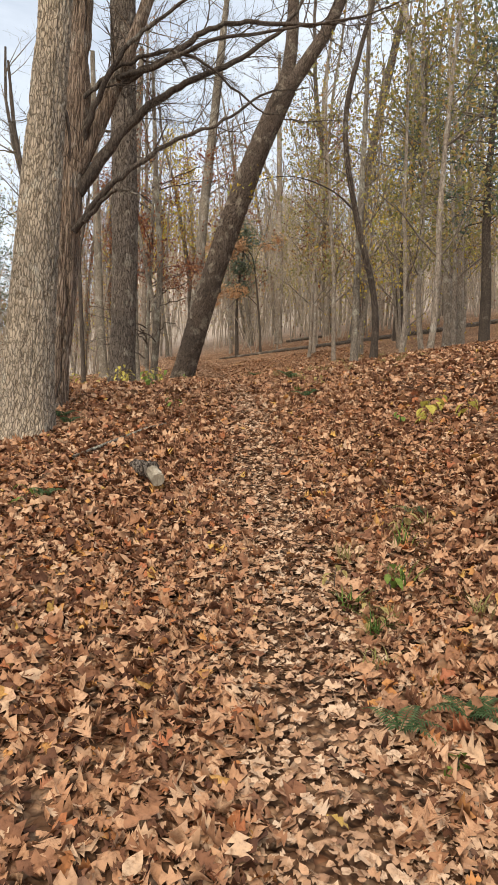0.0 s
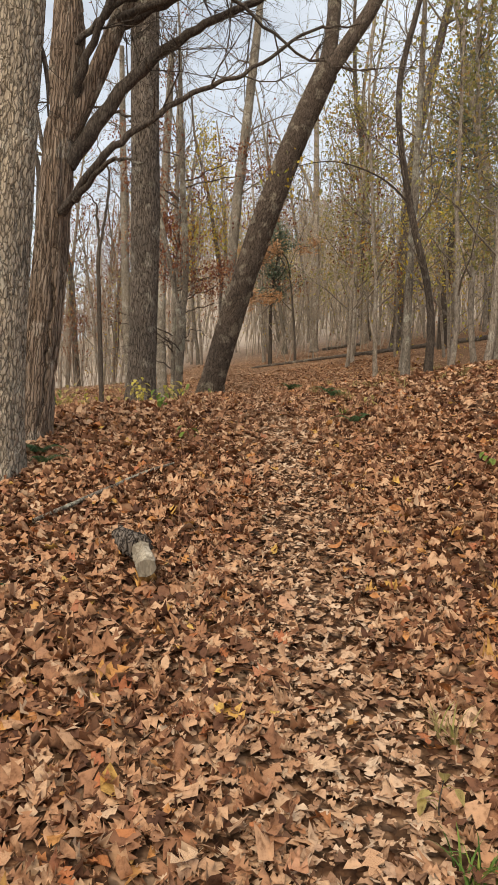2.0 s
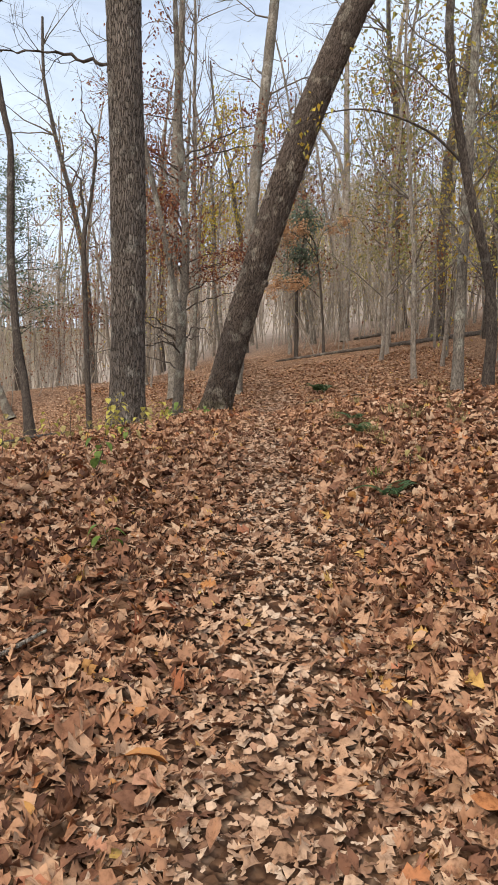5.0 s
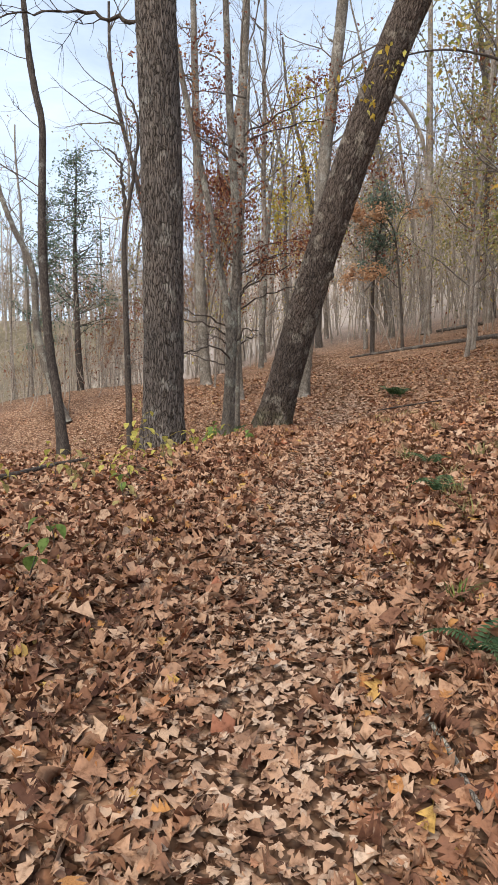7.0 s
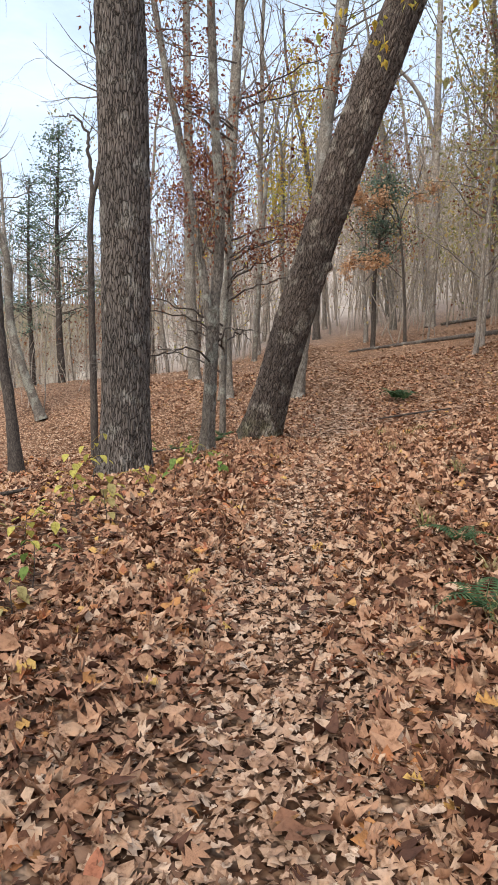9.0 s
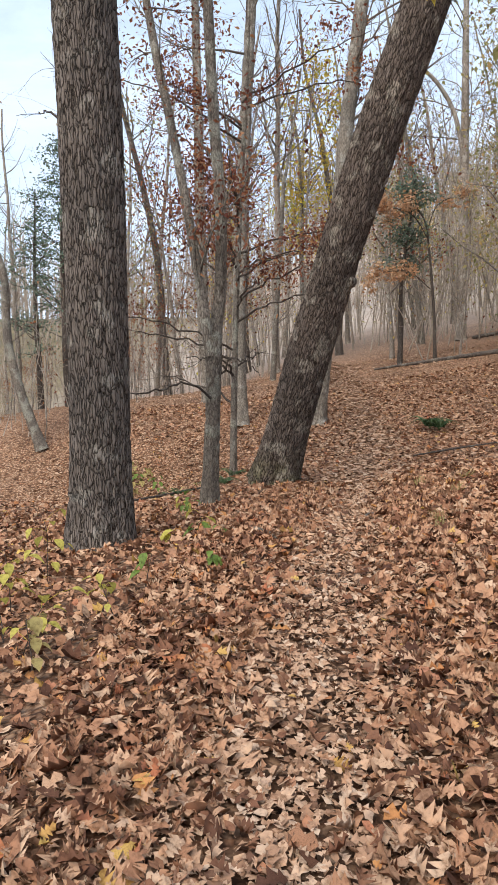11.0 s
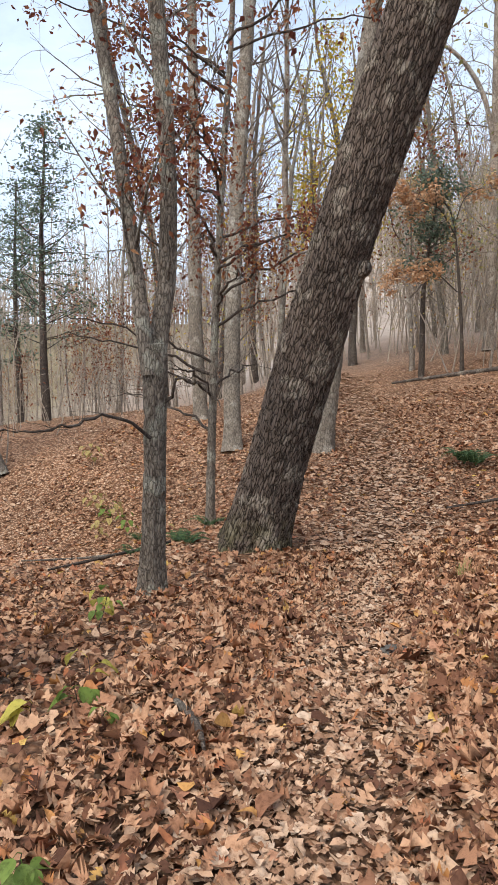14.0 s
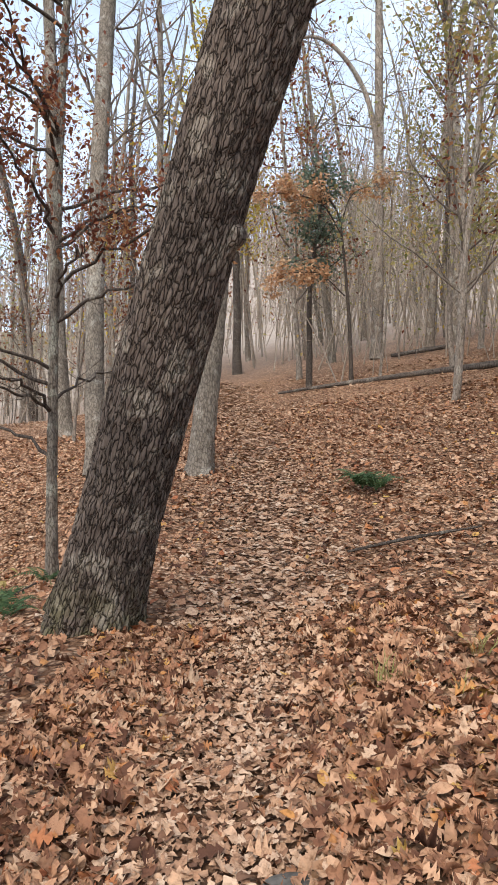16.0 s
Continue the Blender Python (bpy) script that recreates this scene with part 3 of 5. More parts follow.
# the forked tree past the oak
fork, _ = big_trunk("forked_tree", "slender forked grey tree with plated bark", [(-0.38, 18.34, 1.4), (-0.32, 18.18, 2.3), (-0.275, 18.06, 3.1), (-0.27, 18.02, 3.5)], (0.106, 0.098, 0.095, 0.105), M_SAP, 66, 44, 13, 4, 0.016, 61, base_flare=0.45, flare_height=0.25)
ft = limb(fork, [(-0.3, 17.98, 3.25), (-0.361, 17.99, 3.7), (-0.458, 18.1, 4.2), (-0.667, 18.32, 5.2), (-0.921, 18.56, 6.3), (-1.096, 18.71, 7.0), (-1.5, 19.0, 9)], (0.062, 0.06, 0.057, 0.055, 0.054, 0.053, 0.04), M_SAP, 14, seed=13, shoots=9, shoot_len=1.3, depth=2, shoot_radius=0.014)
ft += limb(fork, [(-0.27, 18.06, 3.25), (-0.25, 18.16, 3.7), (-0.209, 18.2, 4.1), (-0.199, 18.16, 5.0), (-0.26, 18.11, 5.9), (-0.31, 18.06, 7.0), (-0.4, 18.0, 9.5)], (0.07, 0.075, 0.072, 0.068, 0.064, 0.06, 0.04), M_SAP, 14, seed=14, shoots=8, shoot_len=1.3, depth=2, shoot_radius=0.014)
limb(fork, [(-0.3, 18.0, 2.75), (-0.55, 17.75, 2.95), (-0.9, 17.6, 2.85), (-1.3, 17.5, 2.82), (-1.9, 17.5, 2.7)], (0.016, 0.013, 0.01, 0.008, 0.004), M_BRANCH, 6, seed=26, shoots=9, shoot_len=0.4, shoot_radius=0.004, crook=0.008)
limb(fork, [(-0.2, 18.05, 3.0), (0.05, 17.9, 3.25), (0.2, 17.8, 3.2), (0.32, 17.7, 3.05)], (0.014, 0.011, 0.008, 0.004), M_BRANCH, 6, seed=27, crook=0.02)
# the thin oak sapling with rust-red leaves
rust, _ = big_trunk("oak_sapling", "thin oak sapling with dead side branches and rust-red leaves", [(-0.615, 22.0, 0.8), (-0.617, 22.09, 2.2), (-0.598, 22.18, 3.7), (-0.573, 22.24, 4.7), (-0.543, 22.3, 5.6), (-0.514, 22.34, 6.3), (-0.48, 22.4, 7.0), (-0.45, 22.43, 7.6), (-0.38, 22.5, 9.5)], (0.072, 0.062, 0.057, 0.054, 0.05, 0.046, 0.042, 0.036, 0.02), M_SAP, 36, 26, 9, 4, 0.008, 71, base_flare=0.3, flare_height=0.2)
rust_tips = []
rr = np.random.default_rng(77)
for k in range(26):
    z = rr.uniform(2.4, 8.6)
    turn = rr.uniform(0, 2 * math.pi)
    ln = rr.uniform(1.0, 2.6) * (1.1 if z > 4 else 0.8)
    p0 = np.array((-0.62 + 0.025 * max(0, z - 3), 21.95 + 0.062 * z, z))
    w = np.array((math.cos(turn), math.sin(turn), 0.25))
    got = limb(rust, [p0, p0 + w * ln * 0.35 + (0, 0, 0.12), p0 + w * ln * 0.7 + (0, 0, 0.1), p0 + w * ln + (0, 0, 0.02)], (0.022, 0.016, 0.011, 0.006), M_BRANCH, 6, 4, seed=100 + k, shoots=6, shoot_len=0.55, depth=1, shoot_radius=0.006, crook=0.02)
    if z > 4.2:
        rust_tips += [p for p in got if rr.random() < 0.6]
s = Shape()
scatter_leaves(rr, s, np.repeat(rust_tips, 7, axis=0), 0.07, 0.13)
part("leaves", s, M_RUST, rust, "rust-red dead leaves", False, "stuff")
rf = np.repeat([p for p in ft if p[2] > 3.2 and rr.random() < 0.4], 4, axis=0)
s = Shape()
scatter_leaves(rr, s, rf, 0.07, 0.16)
part("leaves", s, M_RUST, fork, "rust-red dead leaves", False, "stuff")


def plain_tree(name, label, line, radius, mat, seed, shoots=10, length=2.5, depth=2, leaf=None, leaf_share=0.2, leaf_size=0.1, sides=26, first=0.45, shoot_radius=0.03):
    """A tree in the middle distance: a bark-covered trunk, its crown of branches and what leaves it has kept."""
    ob, line_ = big_trunk(name, label, line, radius, mat, sides, 14, max(6, sides // 3), 3, radius[0] * 0.09, seed, base_flare=0.35, flare_height=0.3)
    r, tips, t = np.random.default_rng(seed), [], Shape()
    twigs(r, t, tips, line_, shoot_radius, shoots, length, depth, 3, 0.06, 0.2, first)
    part("crown", t, M_CROWN_BACKLIT, ob, kind="stuff")
    if leaf:
        keep = [p for p in tips if r.random() < leaf_share]
        if keep:
            s_ = Shape()
            scatter_leaves(r, s_, keep, leaf_size, 0.12)
            part("leaves", s_, leaf, ob, smooth=False, kind="stuff")
    return ob


plain_tree("pale_tree", "pale straight tree with spotted bark", [(-1.171, 27.2, 1.2), (-1.27, 27.6, 3.4), (-1.32, 28.0, 5.3), (-1.33, 28.4, 7.1), (-1.3, 28.7, 8.6), (-1.25, 29.2, 10.9), (-1.1, 29.6, 15)], (0.185, 0.175, 0.17, 0.165, 0.155, 0.14, 0.1), M_PALE, 81, 12, 2.6, 2, M_RUST, 0.12, 0.12, 40, 0.5)
plain_tree("pale_tree", "pale slender tree standing beyond the gully", [(-2.7, 31.1, 1.8), (-2.9, 31.34, 4.57), (-3.0, 31.58, 6.87), (-3.1, 31.88, 9.66), (-3.2, 32.14, 12.1), (-3.3, 32.3, 16)], (0.19, 0.18, 0.17, 0.15, 0.13, 0.1), M_PALE, 82, 12, 2.6, 2, M_RUST, 0.08, 0.12, 32, 0.45)
plain_tree("pale_tree", "pale leaning tree behind the dark leaning one", [(0.74, 25.93, 1.8), (0.92, 26.1, 3.7), (1.08, 26.37, 5.54), (1.24, 26.59, 7.35), (1.39, 26.82, 9.16), (1.6, 27.05, 11), (2.1, 27.4, 16)], (0.2, 0.19, 0.18, 0.17, 0.165, 0.155, 0.1), M_PALE, 83, 10, 3.2, 2, M_RUST, 0.06, 0.12, 40, 0.5)
plain_tree("sapling", "dark crooked sapling on the downhill side", [(-3.04, 17.65, 1.0), (-3.16, 17.75, 2.09), (-3.29, 17.83, 2.79), (-3.39, 17.93, 3.67), (-3.47, 18.06, 4.72), (-3.49, 18.18, 5.6), (-3.51, 18.31, 6.65), (-3.63, 18.37, 7.18), (-3.76, 18.45, 7.9), (-3.9, 18.5, 9.5)], (0.1, 0.085, 0.08, 0.075, 0.07, 0.066, 0.06, 0.06, 0.05, 0.03), M_BRANCH, 84, 7, 1.2, 1, None, sides=20, first=0.55, shoot_radius=0.014)
sap, _ = big_trunk("sapling", "thin dark sapling with a forked crown", [(-2.06, 18.22, 1.05), (-2.13, 18.4, 2.51), (-2.2, 18.58, 3.89), (-2.24, 18.7, 4.8), (-2.21, 18.77, 5.31)], (0.062, 0.056, 0.052, 0.048, 0.045), M_BRANCH, 16, 12, 6, 4, 0.004, 85, base_flare=0.2, flare_height=0.2)
limb(sap, [(-2.21, 18.77, 5.25), (-2.3, 18.82, 5.81), (-2.34, 18.87, 6.17), (-2.57, 18.87, 6.4), (-2.71, 18.85, 6.4)], (0.034, 0.028, 0.022, 0.014, 0.008), M_BRANCH, 7, seed=15, shoots=6, shoot_len=0.6, crook=0.01)
limb(sap, [(-2.21, 18.77, 5.25), (-2.09, 18.87, 5.99), (-2.04, 18.96, 6.63), (-2.1, 19.02, 7.09), (-2.31, 19.04, 7.46), (-2.37, 19.11, 8.0)], (0.036, 0.03, 0.026, 0.02, 0.014, 0.008), M_BRANCH, 7, seed=16, shoots=8, shoot_len=0.6, crook=0.01)
plain_tree("crooked_tree", "grey crooked tree leaning out over the valley", [(-6.44, 27.3, 0.9), (-7.04, 27.39, 2.44), (-7.4, 27.53, 3.77), (-7.51, 27.71, 5.26), (-7.77, 27.79, 6.1), (-8.2, 27.85, 6.93), (-8.64, 27.95, 8.09), (-8.92, 28.14, 9.75)], (0.15, 0.13, 0.12, 0.11, 0.1, 0.09, 0.07, 0.05), M_SAP, 86, 10, 1.8, 2, None, sides=18, first=0.4, shoot_radius=0.02)
plain_tree("sapling", "dark curving sapling above the path", [(3.887, 13.2, 2.0), (3.87, 13.06, 2.9), (3.74, 12.94, 3.6), (3.42, 12.8, 4.6), (3.137, 12.6, 5.7), (3.068, 12.46, 6.5), (3.239, 12.3, 7.4), (3.42, 12.2, 8.2), (3.5, 12.1, 9.4)], (0.068, 0.062, 0.059, 0.055, 0.05, 0.047, 0.043, 0.034, 0.02), M_BRANCH, 87, 14, 1.1, 1, M_GOLD, 0.16, 0.09, 18, 0.25, 0.014)
plain_tree("sapling", "straight grey sapling above the path", [(3.52, 13.22, 2.0), (3.57, 13.35, 3.67), (3.64, 13.46, 5.27), (3.74, 13.62, 7.41), (3.78, 13.73, 9.4)], (0.07, 0.062, 0.055, 0.045, 0.03), M_SAP, 88, 14, 1.2, 1, M_GOLD, 0.14, 0.09, 18, 0.3, 0.014)

# ---- the woods beyond ----
def wood_tree(seed, tall, girth, crown_from, shoots, length, leaf=None, share=0.0, size=0.11, lean=0.03, mat=None):
    r = np.random.default_rng(seed)
    line = wander(r, (0, 0, -0.3), (r.normal(0, lean), r.normal(0, lean), 1), tall, 14, 0.05, 0.02)
    rad = np.linspace(1, 0.22, len(line)) ** 0.8 * girth
    rad[0] *= 1.35
    s_ = Shape()
    tube(s_, line, rad, 10)
    t, tips = Shape(), []
    for _ in range(shoots):
        f = r.uniform(crown_from, 0.98)
        i = int(f * (len(line) - 1))
        ln = length * r.uniform(0.6, 1.2) * (1.25 - f * 0.6)
        l2 = wander(r, line[i], side_way(r, line, i, r.uniform(0.6, 1.15)), ln, 5, 0.16, 0.08)
        r0 = min(rad[i] * 0.45, 0.010 + 0.010 * ln)
        tube(t, l2, np.linspace(r0, 0.006, len(l2)), 4, False)
        tips.extend(l2[2:])
        twigs(r, t, tips, l2, max(0.007, r0 * 0.3), 3, ln * 0.6, 1, 3, 0.04, 0.3, 0.1)
    le = None
    if leaf:
        keep = [p for p in tips if r.random() < share]
        le = Shape()
        scatter_leaves(r, le, np.repeat(keep, 3, axis=0), size, 0.3)
    return s_, t, le, leaf, mat or M_FAR_HAZE


def make_wood_tree(spec, label, at):
    s_, t, le, leaf, mat = spec
    ob = thing("woodland_tree", label, "tree", at, "trees of the wood")
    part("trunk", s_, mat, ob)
    part("crown", t, M_CROWN_BACKLIT, ob, kind="stuff")
    if le and le.count:
        part("leaves", le, leaf, ob, smooth=False, kind="stuff")
    return ob


KINDS = [
    (wood_tree(201, 18, 0.15, 0.40, 14, 4.0), "tall bare grey woodland tree"),
    (wood_tree(202, 20, 0.18, 0.42, 14, 4.4, M_RUST, 0.25), "tall woodland tree with a few rust leaves"),
    (wood_tree(203, 16, 0.11, 0.35, 13, 3.4, mat=M_PALE), "pale slim bare woodland tree"),
    (wood_tree(204, 13, 0.085, 0.22, 14, 2.8, M_OLIVE, 1.0, 0.14), "slim woodland tree with thinning yellow-green leaves"),
    (wood_tree(205, 11, 0.065, 0.2, 12, 2.2, M_GOLD, 0.5, 0.13), "thin woodland tree with yellow leaves"),
    (wood_tree(206, 20, 0.21, 0.45, 14, 4.8, mat=M_OAK), "thick dark bare woodland tree"),
    (wood_tree(207, 9, 0.04, 0.15, 7, 1.7), "thin bare young tree"),
    (wood_tree(208, 7, 0.032, 0.15, 7, 1.5, M_RUST, 0.5, 0.12), "thin young tree with rust leaves"),
    (wood_tree(209, 12, 0.09, 0.25, 14, 2.8, M_RUST, 0.9, 0.14), "woodland tree holding orange-brown leaves"),
    (wood_tree(210, 12, 0.07, 0.45, 14, 2.3, M_GOLD, 1.0, 0.16), "slim tree in full golden leaf"),
]
made_kinds = {}


def plant_wood_tree(kind, x, y, turn, size):
    at = (x, y, ground_at(x, y))
    m = pose(*at, 0, 0, turn)
    if kind not in made_kinds:
        made_kinds[kind] = make_wood_tree(*KINDS[kind], at)
        made_kinds[kind].matrix_basis = m
        return
    ob = copy_thing(made_kinds[kind], m)
    ob.scale = (size, size, size)


# trunks that stand out behind the path
for kind, x, y, size in ((6, 5.24, 34.1, 1.2), (0, 8.06, 39.6, 0.95), (5, 9.37, 41.0, 0.95), (5, 8.95, 33.6, 1.25), (2, 4.64, 39.3, 1.0), (1, 8.7, 39.0, 1.0), (9, 0.2, 38.2, 1.0), (9, -0.4, 43, 1.0), (8, 3.2, 36.0, 0.7), (5, 17.5, 44.0, 0.9), (1, 21.5, 46, 1.0), (6, 11.6, 35.3, 1.1), (2, 0.0, 40.5, 0.9), (6, -2.3, 30.2, 1.0), (8, 4.2, 44, 0.9), (8, -5, 44, 1.0), (4, 11, 27, 0.9), (3, 10, 24, 0.95), (3, 12.5, 30, 1.0), (2, 7.6, 27.5, 0.7), (4, 7.4, 22, 0.8), (3, 6.3, 16.8, 0.95), (3, 7.6, 20.5, 1.0), (3, 5.6, 23.5, 0.9), (4, 6.9, 25.5, 0.95), (3, 8.8, 17, 1.0), (3, 6.3, 19, 0.8), (3, 8.4, 25, 0.9), (4, 9.3, 28, 0.9), (3, 5.8, 29, 0.85), (3, 11.5, 33, 1.0), (3, 7, 33, 0.9), (3, 14, 36, 1.1), (4, 12, 38, 1.0), (3, 9, 37, 1.0), (8, -4.6, 36, 0.8), (8, -3.0, 40, 0.9), (9, 1.2, 41, 0.9)):
    plant_wood_tree(kind, x, y, (x * 77 + y * 31) % 360, size)
wr = np.random.default_rng(303)
placed = []
tries = 0
while len(placed) < 140 and tries < 6000:
    tries += 1
    y = 30 + 75 * wr.random() ** 1.35
    x = wr.uniform(-8 - (y - 30) * 0.22, 14 + (y - 20) * 0.55)
    if (y < 44 and abs(x - path_x(y)) < 1.4) or (y < 36 and x < 4.5):
        continue
    if any((x - a) ** 2 + (y - b) ** 2 < (1.5 if y < 60 else 4) for a, b in placed):
        continue
    placed.append((x, y))
    left = x < 2
    kind = int(wr.choice([0, 1, 2, 3, 4, 5, 6, 7, 8], p=[0.12, 0.1, 0.17, 0.03, 0.09, 0.03, 0.26, 0.1, 0.10] if left else [0.11, 0.08, 0.12, 0.2, 0.14, 0.03, 0.2, 0.05, 0.07]))
    plant_wood_tree(kind, x, y, wr.uniform(0, 360), wr.uniform(0.7, 1.15))
for _ in range(22):
    y, x = wr.uniform(24, 60), wr.uniform(-26, -8)
    plant_wood_tree(int(wr.choice([2, 6, 7, 0])), x, y, wr.uniform(0, 360), wr.uniform(0.5, 0.85))
for _ in range(44):
    y, x = wr.uniform(27, 52), wr.uniform(-22, -4.5)
    plant_wood_tree(int(wr.choice([6, 7])), x, y, wr.uniform(0, 360), wr.uniform(0.35, 0.7))
for _ in range(46):
    y, x = wr.uniform(42, 75), wr.uniform(-10, 26)
    plant_wood_tree(6, x, y, wr.uniform(0, 360), wr.uniform(0.6, 1.1))
for _ in range(24):
    y, x = wr.uniform(9, 30), wr.uniform(9.5, 26)
    plant_wood_tree(int(wr.choice([0, 1, 2, 3, 4])), x, y, wr.uniform(0, 360), wr.uniform(0.8, 1.1))


def evergreen(label, x, y, tall, wide, seed, from_=0.25):
    """A cedar: loose level boughs round a thin stem, each with many small sprays and gaps between them."""
    r = np.random.default_rng(seed)
    ob = thing("evergreen_tree", label, "tree", (x, y, ground_at(x, y)))
    line = wander(r, (0, 0, -0.2), (0, 0, 1), tall, 12, 0.03, 0.02)
    s_, t, le = Shape(), Shape(), Shape()
    tube(s_, line, np.linspace(0.016 * tall, 0.02, len(line)), 10)
    pts = []
    for _ in range(int(tall * 8)):
        f = r.uniform(from_, 1)
        i = min(int(f * 12), 11)
        a = r.uniform(0, 2 * math.pi)
        ln = wide * (1.1 - f) ** 0.55 * r.uniform(0.35, 1.15)
        l2 = wander(r, line[i] + (line[i + 1] - line[i]) * r.random(), (math.cos(a), math.sin(a), 0.3), ln, 6, 0.16, 0.0)
        tube(t, l2, np.linspace(0.02, 0.005, len(l2)), 4, False)
        for p in l2[2:]:
            if r.random() < 0.62:
                pts.extend(p + r.normal(0, 0.2, (18, 3)) * (1, 1, 0.4))
    scatter_leaves(r, le, pts, 0.115, 0.06, 0.1)
    part("trunk", s_, M_BRANCH, ob)
    part("crown", t, M_BRANCH, ob, kind="stuff")
    part("foliage", le, M_EVERGREEN, ob, "grey-green cedar foliage", False, "stuff")
    return ob


evergreen("grey-green spreading cedar on the edge of the valley", -7.9, 33.0, 9.0, 2.9, 401, 0.3)
evergreen("grey-green spreading cedar on the edge of the valley", -10.2, 36.0, 8.5, 2.6, 402, 0.3)
evergreen("dark green cedar above the path", 9.2, 20.0, 11, 3.2, 403, 0.35)
evergreen("dark green cedar above the path", 10.2, 31.0, 13, 3.0, 404, 0.4)
evergreen("small green cedar with a bare dark stem beside the path", 3.31, 34.2, 6.2, 2.0, 405, 0.5)

# undergrowth: thin stems that fill the wood behind
def brush(name, label, n_, x0, x1, y0, y1, seed, low, high, leaf, leaf_n, twig_mat):
    r = np.random.default_rng(seed)
    sh, le, pts = Shape(), Shape(), []
    made = 0
    while made < n_:
        y = y0 + (y1 - y0) * r.random() ** 1.2
        x = r.uniform(x0, x1)
        if y < 44 and abs(x - path_x(y)) < 1.6:
            continue
        made += 1
        tall_ = r.uniform(low, high)
        line = wander(r, (x, y, ground_at(x, y) - 0.1), (r.normal(0, 0.12), r.normal(0, 0.12), 1), tall_, 5, 0.13, 0.03)
        r0 = 0.0032 * tall_ + 0.004
        tube(sh, line, np.linspace(r0, 0.006, 6), 3, False)
        for _ in range(7):
            i = r.integers(1, 6)
            l2 = wander(r, line[i], (r.normal(), r.normal(), 0.5), tall_ * r.uniform(0.1, 0.3), 2, 0.3, 0.06)
            tube(sh, l2, np.linspace(0.008, 0.004, 3), 3, False)
            pts.extend(l2[1:])
    ob = tagged(new(name, sh.mesh(name, twig_mat)), label, "undergrowth", kind="stuff")
    pick = np.asarray(pts)[r.integers(0, len(pts), leaf_n)]
    scatter_leaves(r, le, pick, 0.12, 0.3)
    part("leaves", le, leaf, ob, smooth=False, kind="stuff")


brush("undergrowth", "thin bare stems and saplings filling the wood", 850, -14, 34, 37, 90, 511, 2.5, 8.5, M_RUST, 5500, M_TWIG_HAZE)
brush("undergrowth", "thin saplings with yellow-green leaves on the slope", 420, 3.5, 34, 34, 80, 512, 3, 9, M_OLIVE, 12000, M_TWIG_HAZE)
brush("undergrowth", "thin saplings with golden leaves in the wood", 300, -6, 30, 38, 80, 514, 4, 9, M_GOLD, 5500, M_TWIG_HAZE)
brush("undergrowth", "tall slender saplings with yellow-green leaves", 150, 2.5, 34, 37, 75, 515, 9, 16, M_OLIVE, 6500, M_TWIG_HAZE)
brush("undergrowth", "tall slender bare saplings with few rust leaves", 110, -14, 12, 40, 75, 516, 9, 16, M_RUST, 2600, M_TWIG_HAZE)
brush("undergrowth", "tangled grey brush on the valley side", 800, -34, -5.5, 28, 75, 513, 1.2, 4.5, M_RUST, 2500, M_TWIG_HAZE)

# woods on the slopes across the valley
fs = Shape()
fr = np.random.default_rng(505)
count = 0
while count < 750:
    a, dist = fr.uniform(radians(20), radians(150)), fr.uniform(75, 235)
    x, y = dist * math.cos(a), 15 + dist * math.sin(a)
    if x < -30 and dist < 85:
        continue
    base = np.array((x, y, ground_at(x, y)))
    tall = fr.uniform(9, 17)
    line = wander(fr, base, (0, 0, 1), tall, 4, 0.05, 0.02)
    tube(fs, line, np.linspace(0.16, 0.05, 5), 3, False)
    for _ in range(12):
        i = fr.integers(1, 5)
        l2 = wander(fr, line[i], (fr.normal(), fr.normal(), 0.9), tall * fr.uniform(0.18, 0.34), 2, 0.2, 0.1)
        tube(fs, l2, np.linspace(0.06, 0.03, 3), 3, False)
    count += 1
for _ in range(240):
    a, dist = fr.uniform(radians(78), radians(128)), fr.uniform(150, 243)
    x, y = dist * math.cos(a), 15 + dist * math.sin(a)
    tall = fr.uniform(7, 15)
    line = wander(fr, (x, y, ground_at(x, y)), (0, 0, 1), tall, 3, 0.08, 0.02)
    tube(fs, line, np.linspace(0.2, 0.07, 4), 3, False)
    for _ in range(20):
        l2 = wander(fr, line[fr.integers(1, 4)], (fr.normal(), fr.normal(), 0.5), tall * fr.uniform(0.15, 0.4), 2, 0.3, 0.05)
        tube(fs, l2, np.linspace(0.1, 0.05, 3), 3, False)
far_woods = new("far_woods", fs.mesh("far_woods", M_TWIG_HAZE))
tagged(far_woods, "bare grey-brown woods on the slopes across the valley", "woods", kind="stuff")

# ---- fallen wood ----
def fallen(name, label, points, radii, mat, sides, seed, lumps=0.12):
    p = smooth_line(np.asarray(points, float), 10)
    base = p[0].copy()
    r = np.random.default_rng(seed)
    rad = np.interp(np.linspace(0, 1, len(p)), np.linspace(0, 1, len(radii)), radii)
    rad = rad[:, None] * (1 + lumps * r.normal(0, 1, (len(p), sides)) * 0.5)
    s_ = Shape()
    tube(s_, p - base, rad, sides)
    ob = thing(name, label, "fallen wood", base)
    part("wood", s_, mat, ob)
    return ob


def on_ground(pairs, lift):
    return [(x, y, ground_at(x, y) + lift) for x, y in pairs]


